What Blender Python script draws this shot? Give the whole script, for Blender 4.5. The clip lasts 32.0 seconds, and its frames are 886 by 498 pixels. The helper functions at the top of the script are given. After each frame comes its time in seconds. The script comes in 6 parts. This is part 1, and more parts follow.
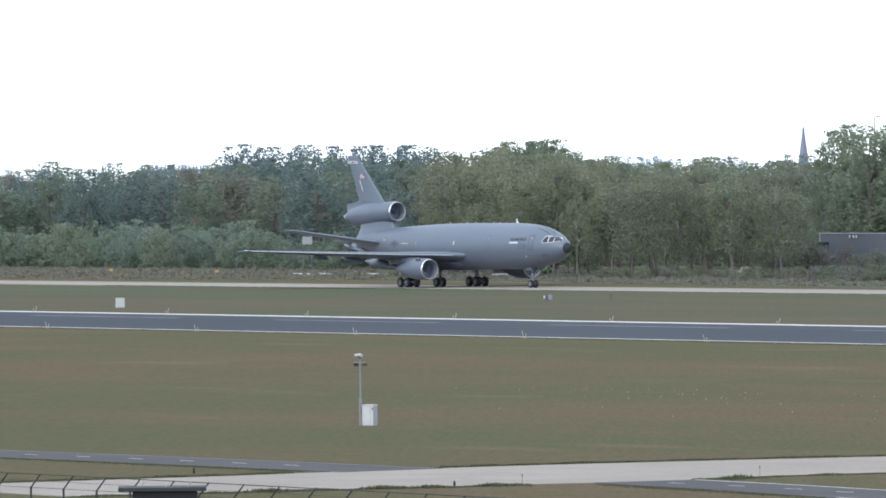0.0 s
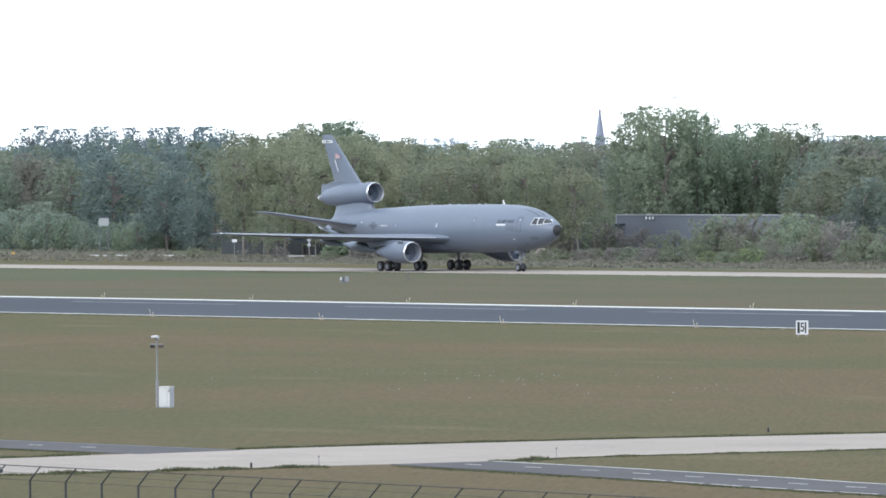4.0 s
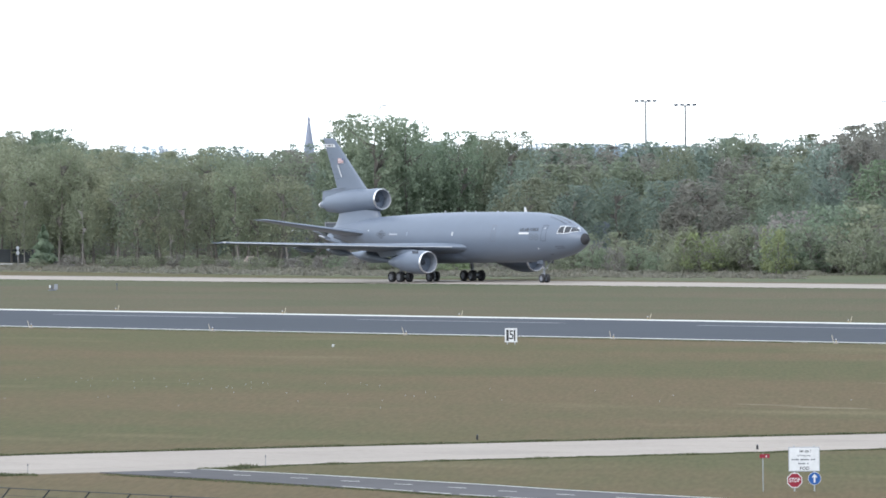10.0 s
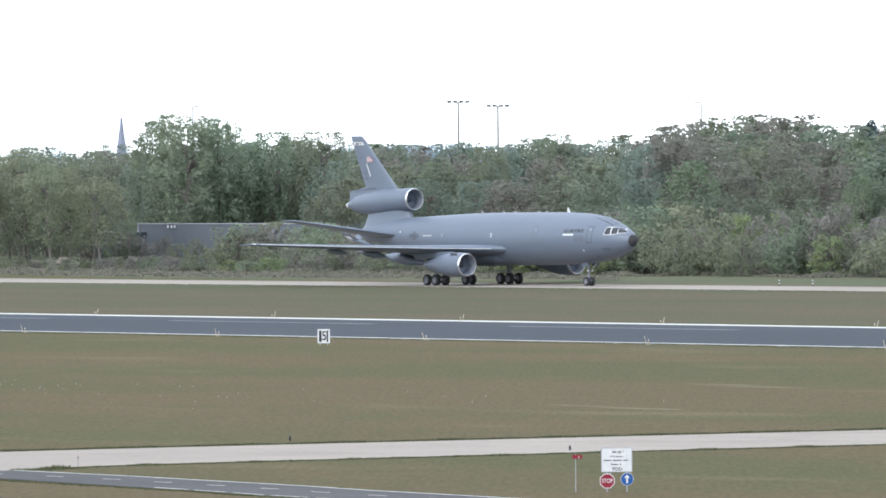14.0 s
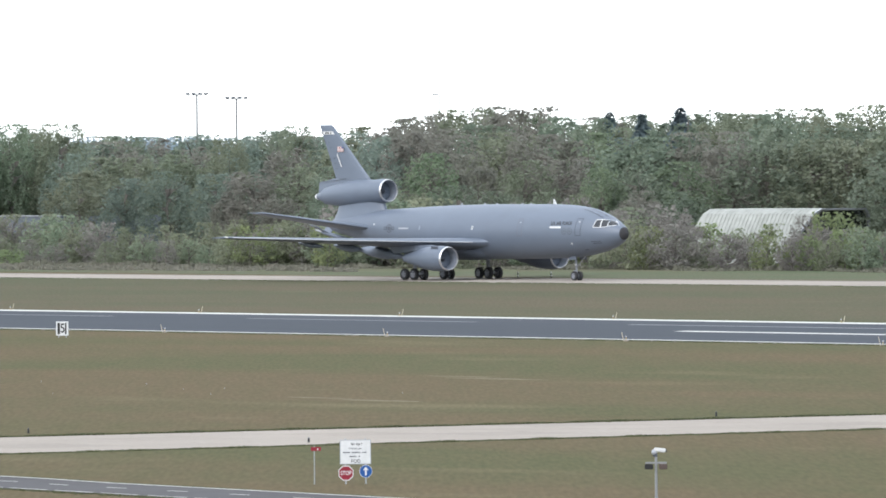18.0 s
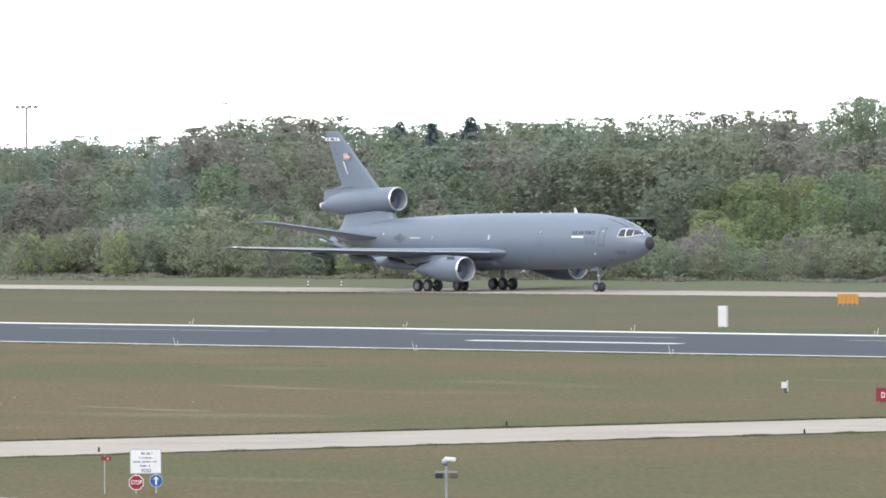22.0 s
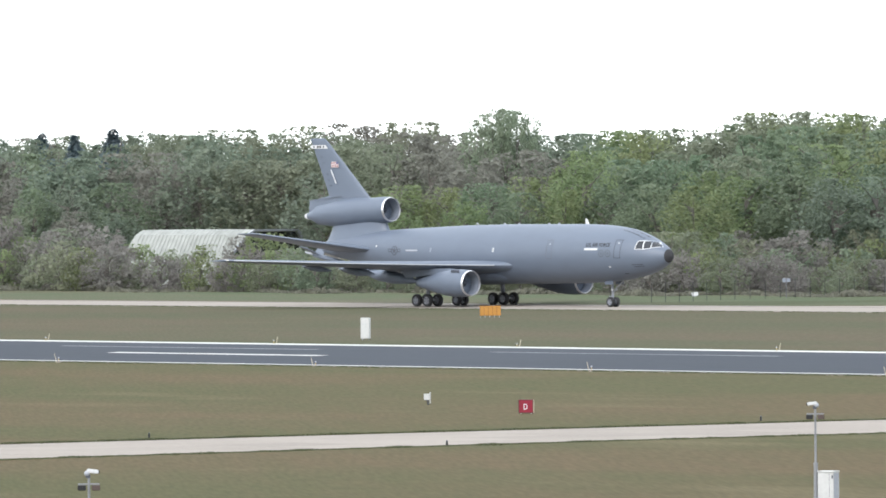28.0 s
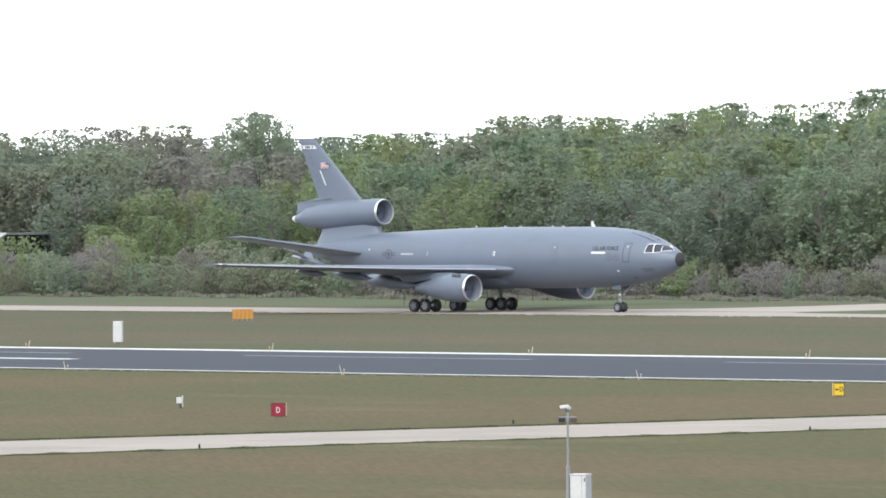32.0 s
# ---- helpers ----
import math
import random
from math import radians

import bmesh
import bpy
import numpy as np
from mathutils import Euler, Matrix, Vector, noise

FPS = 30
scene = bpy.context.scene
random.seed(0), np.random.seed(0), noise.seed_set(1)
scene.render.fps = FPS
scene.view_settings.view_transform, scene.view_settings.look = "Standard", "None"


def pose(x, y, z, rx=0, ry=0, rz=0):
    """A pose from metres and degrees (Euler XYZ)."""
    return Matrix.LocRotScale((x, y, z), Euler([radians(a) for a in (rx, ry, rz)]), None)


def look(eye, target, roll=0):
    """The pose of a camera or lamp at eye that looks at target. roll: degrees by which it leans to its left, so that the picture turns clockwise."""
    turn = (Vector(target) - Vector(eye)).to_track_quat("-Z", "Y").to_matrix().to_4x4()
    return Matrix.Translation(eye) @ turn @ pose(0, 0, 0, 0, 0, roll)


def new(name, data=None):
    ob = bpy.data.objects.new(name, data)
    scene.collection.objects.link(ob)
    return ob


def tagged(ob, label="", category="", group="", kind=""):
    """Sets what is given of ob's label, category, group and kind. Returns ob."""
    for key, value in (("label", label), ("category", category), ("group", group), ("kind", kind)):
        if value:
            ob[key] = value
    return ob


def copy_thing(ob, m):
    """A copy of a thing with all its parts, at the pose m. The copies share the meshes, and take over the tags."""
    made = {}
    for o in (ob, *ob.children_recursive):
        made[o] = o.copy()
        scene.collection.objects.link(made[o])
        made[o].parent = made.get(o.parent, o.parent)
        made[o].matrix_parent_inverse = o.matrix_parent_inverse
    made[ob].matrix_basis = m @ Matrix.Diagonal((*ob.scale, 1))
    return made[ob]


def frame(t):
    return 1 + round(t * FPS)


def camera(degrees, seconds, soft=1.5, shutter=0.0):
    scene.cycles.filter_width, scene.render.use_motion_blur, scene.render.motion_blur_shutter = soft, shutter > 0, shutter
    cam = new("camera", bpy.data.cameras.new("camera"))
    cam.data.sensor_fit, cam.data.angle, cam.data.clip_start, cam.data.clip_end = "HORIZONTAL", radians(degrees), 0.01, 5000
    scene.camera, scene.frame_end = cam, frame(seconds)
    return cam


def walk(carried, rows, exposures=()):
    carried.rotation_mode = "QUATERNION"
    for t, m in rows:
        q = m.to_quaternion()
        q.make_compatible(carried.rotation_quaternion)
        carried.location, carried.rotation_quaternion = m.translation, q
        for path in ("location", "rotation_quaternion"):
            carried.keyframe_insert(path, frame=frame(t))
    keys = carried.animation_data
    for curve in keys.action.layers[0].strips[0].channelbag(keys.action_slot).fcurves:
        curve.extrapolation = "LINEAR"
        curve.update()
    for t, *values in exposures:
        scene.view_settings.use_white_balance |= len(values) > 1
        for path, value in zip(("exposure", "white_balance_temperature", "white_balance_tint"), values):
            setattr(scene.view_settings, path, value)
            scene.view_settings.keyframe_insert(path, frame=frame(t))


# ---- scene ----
cam = camera(6.134, 32.0, 1.7)
# seconds, heading left of +y in degrees, tilt in degrees: a tripod that pans after the aircraft
CAMERA_ROWS = [
    (0.0, 58.028, -0.451),  (0.5, 57.875, -0.46),  (1.0, 57.686, -0.466),  (1.5, 57.472, -0.467),  (2.0, 57.272, -0.456),
    (2.5, 57.087, -0.451),  (4.5, 56.417, -0.63),  (5.0, 56.178, -0.636),  (5.5, 55.981, -0.619),  (6.0, 55.817, -0.606),
    (6.5, 55.702, -0.581),  (7.0, 55.593, -0.569),  (7.5, 55.462, -0.546),  (8.0, 55.326, -0.547),  (8.5, 55.198, -0.536),
    (9.0, 55.037, -0.538),  (9.5, 54.823, -0.55),  (10.0, 54.603, -0.554),  (10.5, 54.403, -0.548),  (11.0, 54.182, -0.551),
    (11.5, 53.996, -0.536),  (12.0, 53.852, -0.536),  (12.5, 53.728, -0.537),  (13.0, 53.601, -0.538),  (13.5, 53.475, -0.537),
    (14.0, 53.305, -0.559),  (14.5, 53.11, -0.573),  (16.5, 52.295, -0.601),  (17.0, 52.066, -0.612),  (17.5, 51.79, -0.628),
    (18.0, 51.494, -0.629),  (18.5, 51.25, -0.627),  (19.0, 51.046, -0.635),  (19.5, 50.854, -0.634),  (20.0, 50.683, -0.63),
    (20.5, 50.516, -0.619),  (21.0, 50.338, -0.601),  (21.5, 50.178, -0.592),  (22.0, 50.041, -0.578),  (22.5, 49.911, -0.569),
    (23.0, 49.766, -0.56),  (23.5, 49.58, -0.561),  (24.0, 49.325, -0.582),  (24.5, 49.072, -0.593),  (25.0, 48.806, -0.61),
    (25.5, 48.542, -0.599),  (27.5, 47.812, -0.523),  (28.0, 47.564, -0.517),  (28.5, 47.332, -0.52),  (29.0, 47.127, -0.503),
    (29.5, 46.905, -0.5),  (30.0, 46.642, -0.505),  (30.5, 46.383, -0.501),  (31.0, 46.192, -0.509),  (31.5, 46.047, -0.505),
    (32.0, 45.849, -0.509),
]
EYE, LEAN = 13.594, 0.502
walk(cam, [(t, pose(0, 0, EYE, 90 + tilt, LEAN, yaw)) for t, yaw, tilt in CAMERA_ROWS],
     exposures=[(0.0, 0.34, 5980, 12), (2.5, 0.38, 6000, 12), (4.5, 0.63, 6040, 12), (9.0, 0.67, 6070, 12), (14.0, 0.66, 6120, 12), (17.0, 0.66, 6250, 12), (18.0, 0.66, 6320, 12), (19.0, 0.76, 6380, 12), (25.0, 0.77, 6400, 12), (32.0, 0.74, 6400, 12)])

# ---------------------------------------------------------------- light
SUN_UP, SUN_AZ = 36.0, 165.0          # degrees over the horizon; degrees from +y towards +x
world = bpy.data.worlds.new("world")
scene.world = world
world.use_nodes = True
sky = world.node_tree.nodes.new("ShaderNodeTexSky")
sky.sky_type, sky.sun_disc = 'NISHITA', False
sky.sun_elevation, sky.sun_rotation = radians(SUN_UP), radians(SUN_AZ)
sky.air_density, sky.dust_density, sky.ozone_density = 1.0, 1.0, 1.0
bg = world.node_tree.nodes["Background"]
bg.inputs["Strength"].default_value = 0.05
world.node_tree.links.new(sky.outputs[0], bg.inputs["Color"])
# a thin white overcast below the blue
veil, both = world.node_tree.nodes.new("ShaderNodeBackground"), world.node_tree.nodes.new("ShaderNodeAddShader")
veil.inputs["Color"].default_value, veil.inputs["Strength"].default_value = (0.93, 0.985, 1.0, 1), 1.2
world.node_tree.links.new(bg.outputs[0], both.inputs[0])
world.node_tree.links.new(veil.outputs[0], both.inputs[1])
world.node_tree.links.new(both.outputs[0], world.node_tree.nodes["World Output"].inputs[0])
sun = new("sun", bpy.data.lights.new("sun", "SUN"))
sun.data.energy, sun.data.angle, sun.data.color = 1.4, radians(25), (1.0, 0.97, 0.92)
a, e = radians(SUN_AZ), radians(SUN_UP)
sun.matrix_world = look((0, 0, 0), (-math.sin(a) * math.cos(e), -math.cos(a) * math.cos(e), -math.sin(e)))


# ---------------------------------------------------------------- materials
def surface(name, base, other, rough=0.7, metal=0.0, grain=8.0, patch=0.6, stretch=(1, 1, 1), bump=0.0, gloss=0.5, by_object=0.0, by_island=0.0, coords="Object"):
    """Two colours mixed by a coarse and a fine noise in metres; more or less light from object to object or piece to piece."""
    m = bpy.data.materials.new(name)
    m.use_nodes = True
    nt = m.node_tree
    bsdf = nt.nodes["Principled BSDF"]
    tc, mp = nt.nodes.new("ShaderNodeTexCoord"), nt.nodes.new("ShaderNodeMapping")
    mp.inputs["Scale"].default_value = stretch
    nt.links.new(tc.outputs[coords], mp.inputs[0])
    n1, n2 = nt.nodes.new("ShaderNodeTexNoise"), nt.nodes.new("ShaderNodeTexNoise")
    n1.inputs["Scale"].default_value, n1.inputs["Detail"].default_value = patch, 4
    n2.inputs["Scale"].default_value, n2.inputs["Detail"].default_value = grain, 6
    for n in (n1, n2):
        nt.links.new(mp.outputs[0], n.inputs["Vector"])
    add = nt.nodes.new("ShaderNodeMath")
    add.operation = 'ADD'
    nt.links.new(n1.outputs[0], add.inputs[0])
    nt.links.new(n2.outputs[0], add.inputs[1])
    ramp = nt.nodes.new("ShaderNodeMapRange")
    ramp.inputs["From Min"].default_value, ramp.inputs["From Max"].default_value = 0.72, 1.28
    nt.links.new(add.outputs[0], ramp.inputs[0])
    mix = nt.nodes.new("ShaderNodeMix")
    mix.data_type = 'RGBA'
    mix.inputs["A"].default_value, mix.inputs["B"].default_value = (*base, 1), (*other, 1)
    nt.links.new(ramp.outputs[0], mix.inputs["Factor"])
    colour = mix.outputs["Result"]
    for strength, node, socket in ((by_object, "ShaderNodeObjectInfo", "Random"), (by_island, "ShaderNodeNewGeometry", "Random Per Island")):
        if strength:
            info, hsv, rng = nt.nodes.new(node), nt.nodes.new("ShaderNodeHueSaturation"), nt.nodes.new("ShaderNodeMapRange")
            rng.inputs["To Min"].default_value, rng.inputs["To Max"].default_value = 1 - strength, 1 + strength
            nt.links.new(info.outputs[socket], rng.inputs[0])
            nt.links.new(rng.outputs[0], hsv.inputs["Value"])
            nt.links.new(colour, hsv.inputs["Color"])
            colour = hsv.outputs[0]
    nt.links.new(colour, bsdf.inputs["Base Color"])
    bsdf.inputs["Roughness"].default_value, bsdf.inputs["Metallic"].default_value = rough, metal
    bsdf.inputs["Specular IOR Level"].default_value = gloss
    if bump:
        b = nt.nodes.new("ShaderNodeBump")
        b.inputs["Strength"].default_value = bump
        b.inputs["Distance"].default_value = 0.05
        nt.links.new(n2.outputs[0], b.inputs["Height"])
        nt.links.new(b.outputs[0], bsdf.inputs["Normal"])
    return m


def plain(name, c, rough=0.6, metal=0.0):
    return surface(name, c, [v * 0.86 for v in c], rough, metal, 6.0, 0.8, gloss=0.25)


def leaves(name, dark, light, by_object=0.11):
    """Leaf colour from clump to clump and tree to tree, with some light coming through."""
    m = bpy.data.materials.new(name)
    m.use_nodes = True
    nt = m.node_tree
    nt.nodes.remove(nt.nodes["Principled BSDF"])
    geo, obj = nt.nodes.new("ShaderNodeNewGeometry"), nt.nodes.new("ShaderNodeObjectInfo")
    mix = nt.nodes.new("ShaderNodeMix")
    mix.data_type = 'RGBA'
    mix.inputs["A"].default_value, mix.inputs["B"].default_value = (*dark, 1), (*light, 1)
    clump, wide, total = nt.nodes.new("ShaderNodeTexNoise"), nt.nodes.new("ShaderNodeMapRange"), nt.nodes.new("ShaderNodeMath")
    crd = nt.nodes.new("ShaderNodeTexCoord")
    clump.inputs["Scale"].default_value, clump.inputs["Detail"].default_value, clump.inputs["Roughness"].default_value = 0.7, 3, 0.55
    nt.links.new(crd.outputs["Object"], clump.inputs["Vector"])
    wide.inputs["From Min"].default_value, wide.inputs["From Max"].default_value = 0.34, 0.66
    wide.inputs["To Min"].default_value, wide.inputs["To Max"].default_value = -0.1, 0.8
    nt.links.new(clump.outputs[0], wide.inputs[0])
    total.operation, total.use_clamp = 'MULTIPLY_ADD', True
    total.inputs[1].default_value = 0.28
    nt.links.new(geo.outputs["Random Per Island"], total.inputs[0])
    nt.links.new(wide.outputs[0], total.inputs[2])
    nt.links.new(total.outputs[0], mix.inputs["Factor"])
    hsv, val, hue = nt.nodes.new("ShaderNodeHueSaturation"), nt.nodes.new("ShaderNodeMapRange"), nt.nodes.new("ShaderNodeMapRange")
    val.inputs["To Min"].default_value, val.inputs["To Max"].default_value = 1 - by_object, 1 + by_object
    mul, fr = nt.nodes.new("ShaderNodeMath"), nt.nodes.new("ShaderNodeMath")
    mul.operation, fr.operation = 'MULTIPLY', 'FRACT'
    mul.inputs[1].default_value = 7.31
    nt.links.new(obj.outputs["Random"], mul.inputs[0])
    nt.links.new(mul.outputs[0], fr.inputs[0])
    hue.inputs["To Min"].default_value, hue.inputs["To Max"].default_value = 0.470, 0.510
    nt.links.new(obj.outputs["Random"], val.inputs[0])
    nt.links.new(fr.outputs[0], hue.inputs[0])
    nt.links.new(val.outputs[0], hsv.inputs["Value"])
    nt.links.new(hue.outputs[0], hsv.inputs["Hue"])
    tc, fine, relief = nt.nodes.new("ShaderNodeTexCoord"), nt.nodes.new("ShaderNodeTexNoise"), nt.nodes.new("ShaderNodeBump")
    fine.inputs["Scale"].default_value, fine.inputs["Detail"].default_value, fine.inputs["Roughness"].default_value = 1.9, 6, 0.7
    relief.inputs["Strength"].default_value, relief.inputs["Distance"].default_value = 0.7, 0.5
    nt.links.new(tc.outputs["Object"], fine.inputs["Vector"])
    nt.links.new(fine.outputs[0], relief.inputs["Height"])
    nt.links.new(mix.outputs["Result"], hsv.inputs["Color"])
    d, tr, sh = nt.nodes.new("ShaderNodeBsdfPrincipled"), nt.nodes.new("ShaderNodeBsdfTranslucent"), nt.nodes.new("ShaderNodeMixShader")
    d.inputs["Roughness"].default_value, d.inputs["Specular IOR Level"].default_value = 0.6, 0.5
    sh.inputs[0].default_value = 0.5
    for s, sock in ((d, "Base Color"), (tr, "Color")):
        nt.links.new(hsv.outputs[0], s.inputs[sock])
        nt.links.new(relief.outputs[0], s.inputs["Normal"])
    nt.links.new(d.outputs[0], sh.inputs[1])
    nt.links.new(tr.outputs[0], sh.inputs[2])
    nt.links.new(sh.outputs[0], nt.nodes["Material Output"].inputs[0])
    return m


def field(name, browns, greens, straw):
    """Mown grass: wide brown and green patches, smaller ones, and a fine grain."""
    m = bpy.data.materials.new(name)
    m.use_nodes = True
    nt = m.node_tree
    bsdf = nt.nodes["Principled BSDF"]
    tc = nt.nodes.new("ShaderNodeTexCoord")
    mp = nt.nodes.new("ShaderNodeMapping")
    mp.inputs["Scale"].default_value = (0.5, 1, 1)
    nt.links.new(tc.outputs["Object"], mp.inputs[0])
    tufts = nt.nodes.new("ShaderNodeMapping")
    # grain turned to the camera's heading and drawn out along its view
    tufts.vector_type = 'TEXTURE'
    tufts.inputs["Rotation"].default_value, tufts.inputs["Scale"].default_value = (0, 0, radians(52)), (0.45, 6.0, 1)
    nt.links.new(tc.outputs["Object"], tufts.inputs[0])
    noises = []
    for scale, detail in ((0.028, 2), (0.3, 6), (1.8, 8), (0.07, 2)):
        n = nt.nodes.new("ShaderNodeTexNoise")
        n.inputs["Scale"].default_value, n.inputs["Detail"].default_value = scale, detail
        nt.links.new((tufts if scale > 0.2 else mp).outputs[0], n.inputs["Vector"])
        noises.append(n)

    def stretch(sock, lo, hi):
        r = nt.nodes.new("ShaderNodeMapRange")
        r.inputs["From Min"].default_value, r.inputs["From Max"].default_value = lo, hi
        nt.links.new(sock, r.inputs[0])
        return r.outputs[0]

    def mixed(f, a_, b_):
        x = nt.nodes.new("ShaderNodeMix")
        x.data_type = 'RGBA'
        nt.links.new(f, x.inputs["Factor"])
        for sock, v in ((x.inputs["A"], a_), (x.inputs["B"], b_)):
            if isinstance(v, tuple):
                sock.default_value = (*v, 1)
            else:
                nt.links.new(v, sock)
        return x.outputs["Result"]
    wide = mixed(stretch(noises[0].outputs[0], 0.40, 0.60), browns[0], greens[0])
    small = mixed(stretch(noises[1].outputs[0], 0.36, 0.64), browns[1], greens[1])
    both_ = nt.nodes.new("ShaderNodeMix")
    both_.data_type = 'RGBA'
    both_.inputs["Factor"].default_value = 0.36
    nt.links.new(wide, both_.inputs["A"])
    nt.links.new(small, both_.inputs["B"])
    dry = mixed(stretch(noises[3].outputs[0], 0.60, 0.78), both_.outputs["Result"], straw)
    hsv = nt.nodes.new("ShaderNodeHueSaturation")
    r = nt.nodes.new("ShaderNodeMapRange")
    r.inputs["From Min"].default_value, r.inputs["From Max"].default_value = 0.3, 0.7
    r.inputs["To Min"].default_value, r.inputs["To Max"].default_value = 0.86, 1.14
    nt.links.new(noises[2].outputs[0], r.inputs[0])
    nt.links.new(r.outputs[0], hsv.inputs["Value"])
    nt.links.new(dry, hsv.inputs["Color"])
    nt.links.new(hsv.outputs[0], bsdf.inputs["Base Color"])
    bsdf.inputs["Roughness"].default_value, bsdf.inputs["Specular IOR Level"].default_value = 0.95, 0.03
    return m


MEADOW = field("meadow_grass", ((0.088, 0.084, 0.056), (0.092, 0.090, 0.058)), ((0.068, 0.086, 0.050), (0.074, 0.090, 0.052)), (0.112, 0.106, 0.072))
INFIELD = field("infield_grass", ((0.0840, 0.0690, 0.0470), (0.0820, 0.0700, 0.0450)), ((0.0640, 0.0670, 0.0400), (0.0680, 0.0690, 0.0400)), (0.085, 0.078, 0.048))
GRASS = field("grass", ((0.0900, 0.0680, 0.0410), (0.0880, 0.0705, 0.0385)), ((0.0650, 0.0660, 0.0330), (0.0700, 0.0665, 0.0320)), (0.104, 0.088, 0.051))
VERGE = field("verge_grass", ((0.074, 0.070, 0.045), (0.072, 0.072, 0.043)), ((0.060, 0.072, 0.041), (0.064, 0.073, 0.041)), (0.085, 0.08, 0.048))
LITTER = surface("leaf_litter", (0.086, 0.084, 0.058), (0.070, 0.080, 0.050), 0.95, 0, 1.5, 0.1, gloss=0.03)
BLADES = leaves("grass_blades", (0.064, 0.08, 0.038), (0.105, 0.11, 0.054))
STEMS = leaves("dry_stems", (0.150, 0.150, 0.118), (0.205, 0.200, 0.150))
HEATH = leaves("heath", (0.184, 0.184, 0.146), (0.250, 0.232, 0.186))
ASPHALT = surface("asphalt", (0.047, 0.053, 0.063), (0.039, 0.044, 0.053), 0.85, 0, 3.0, 0.05, (0.3, 1, 1), 0.2, gloss=0.05)
ROAD = surface("road_asphalt", (0.080, 0.078, 0.081), (0.063, 0.061, 0.064), 0.9, 0, 3.0, 0.2, (0.4, 1, 1), 0.2, gloss=0.05)
CONCRETE = surface("concrete", (0.268, 0.238, 0.208), (0.222, 0.196, 0.172), 0.85, 0, 2.5, 0.07, (1, 1, 1), 0.15, by_object=0.06, gloss=0.05)
WHITE_LINE = surface("line_paint", (0.54, 0.533, 0.504), (0.396, 0.396, 0.374), 0.7, 0, 3.0, 0.3, gloss=0.05)
WORN_LINE = surface("worn_line_paint", (0.2, 0.21, 0.22), (0.12, 0.125, 0.14), 0.8, 0, 2.0, 0.2, gloss=0.05)
GREY_PAINT = surface("aircraft_grey", (0.099, 0.121, 0.160), (0.089, 0.109, 0.144), 0.5, 0, 1.2, 0.18, (0.5, 1, 1))
GREY_DARK = plain("aircraft_dark_grey", (0.063, 0.07, 0.0875), 0.5)
GREY_LIGHT = plain("aircraft_light_grey", (0.315, 0.33, 0.36), 0.5)
BARE_METAL = surface("bare_metal", (0.62, 0.62, 0.64), (0.5, 0.5, 0.52), 0.32, 0.9, 3.0, 0.5)
STEEL = surface("galvanised_steel", (0.336, 0.352, 0.368), (0.256, 0.272, 0.288), 0.45, 0.7, 6.0, 0.8)
BLACK = plain("black_paint", (0.018, 0.018, 0.02), 0.45)
TYRE = plain("tyre_rubber", (0.034, 0.034, 0.037), 0.85)
WHITE = plain("white_paint", (0.53, 0.535, 0.54), 0.45)
RED = plain("red_paint", (0.19, 0.012, 0.026), 0.55)
BLUE = plain("blue_paint", (0.014, 0.068, 0.23), 0.55)
YELLOW = plain("yellow_paint", (0.6, 0.4, 0.024), 0.45)
ORANGE = plain("orange_paint", (0.42, 0.20, 0.045), 0.5)
POLE_GREY = plain("pole_grey", (0.2, 0.205, 0.215), 0.5)
CABINET = plain("cabinet_paint", (0.45, 0.45, 0.44), 0.5)
MAST_GREY = plain("mast_grey", (0.12, 0.125, 0.135), 0.6)
BARK = surface("bark", (0.15, 0.135, 0.12), (0.09, 0.082, 0.074), 0.95, 0, 5.0, 0.8)
BIRCH_BARK = surface("birch_bark", (0.28, 0.265, 0.25), (0.14, 0.13, 0.12), 0.9, 0, 4.0, 1.0)
ROOF_GREY = surface("corrugated_grey", (0.098, 0.114, 0.136), (0.086, 0.100, 0.120), 0.7, 0, 1.5, 0.15)
ROOF_PALE = surface("pale_sheeting", (0.29, 0.30, 0.28), (0.22, 0.23, 0.212), 0.75, 0, 1.0, 0.25)
DARK_WALL = plain("dark_wall", (0.04, 0.044, 0.048), 0.85)
# slate paled and blued, with the haze over the distance in its colour
HAZED_SLATE = plain("slate", (0.195, 0.217, 0.277), 0.7)
GLASS = bpy.data.materials.new("dark_glass")
GLASS.use_nodes = True
g_ = GLASS.node_tree.nodes["Principled BSDF"]
g_.inputs["Base Color"].default_value, g_.inputs["Roughness"].default_value = (0.02, 0.022, 0.026, 1), 0.12
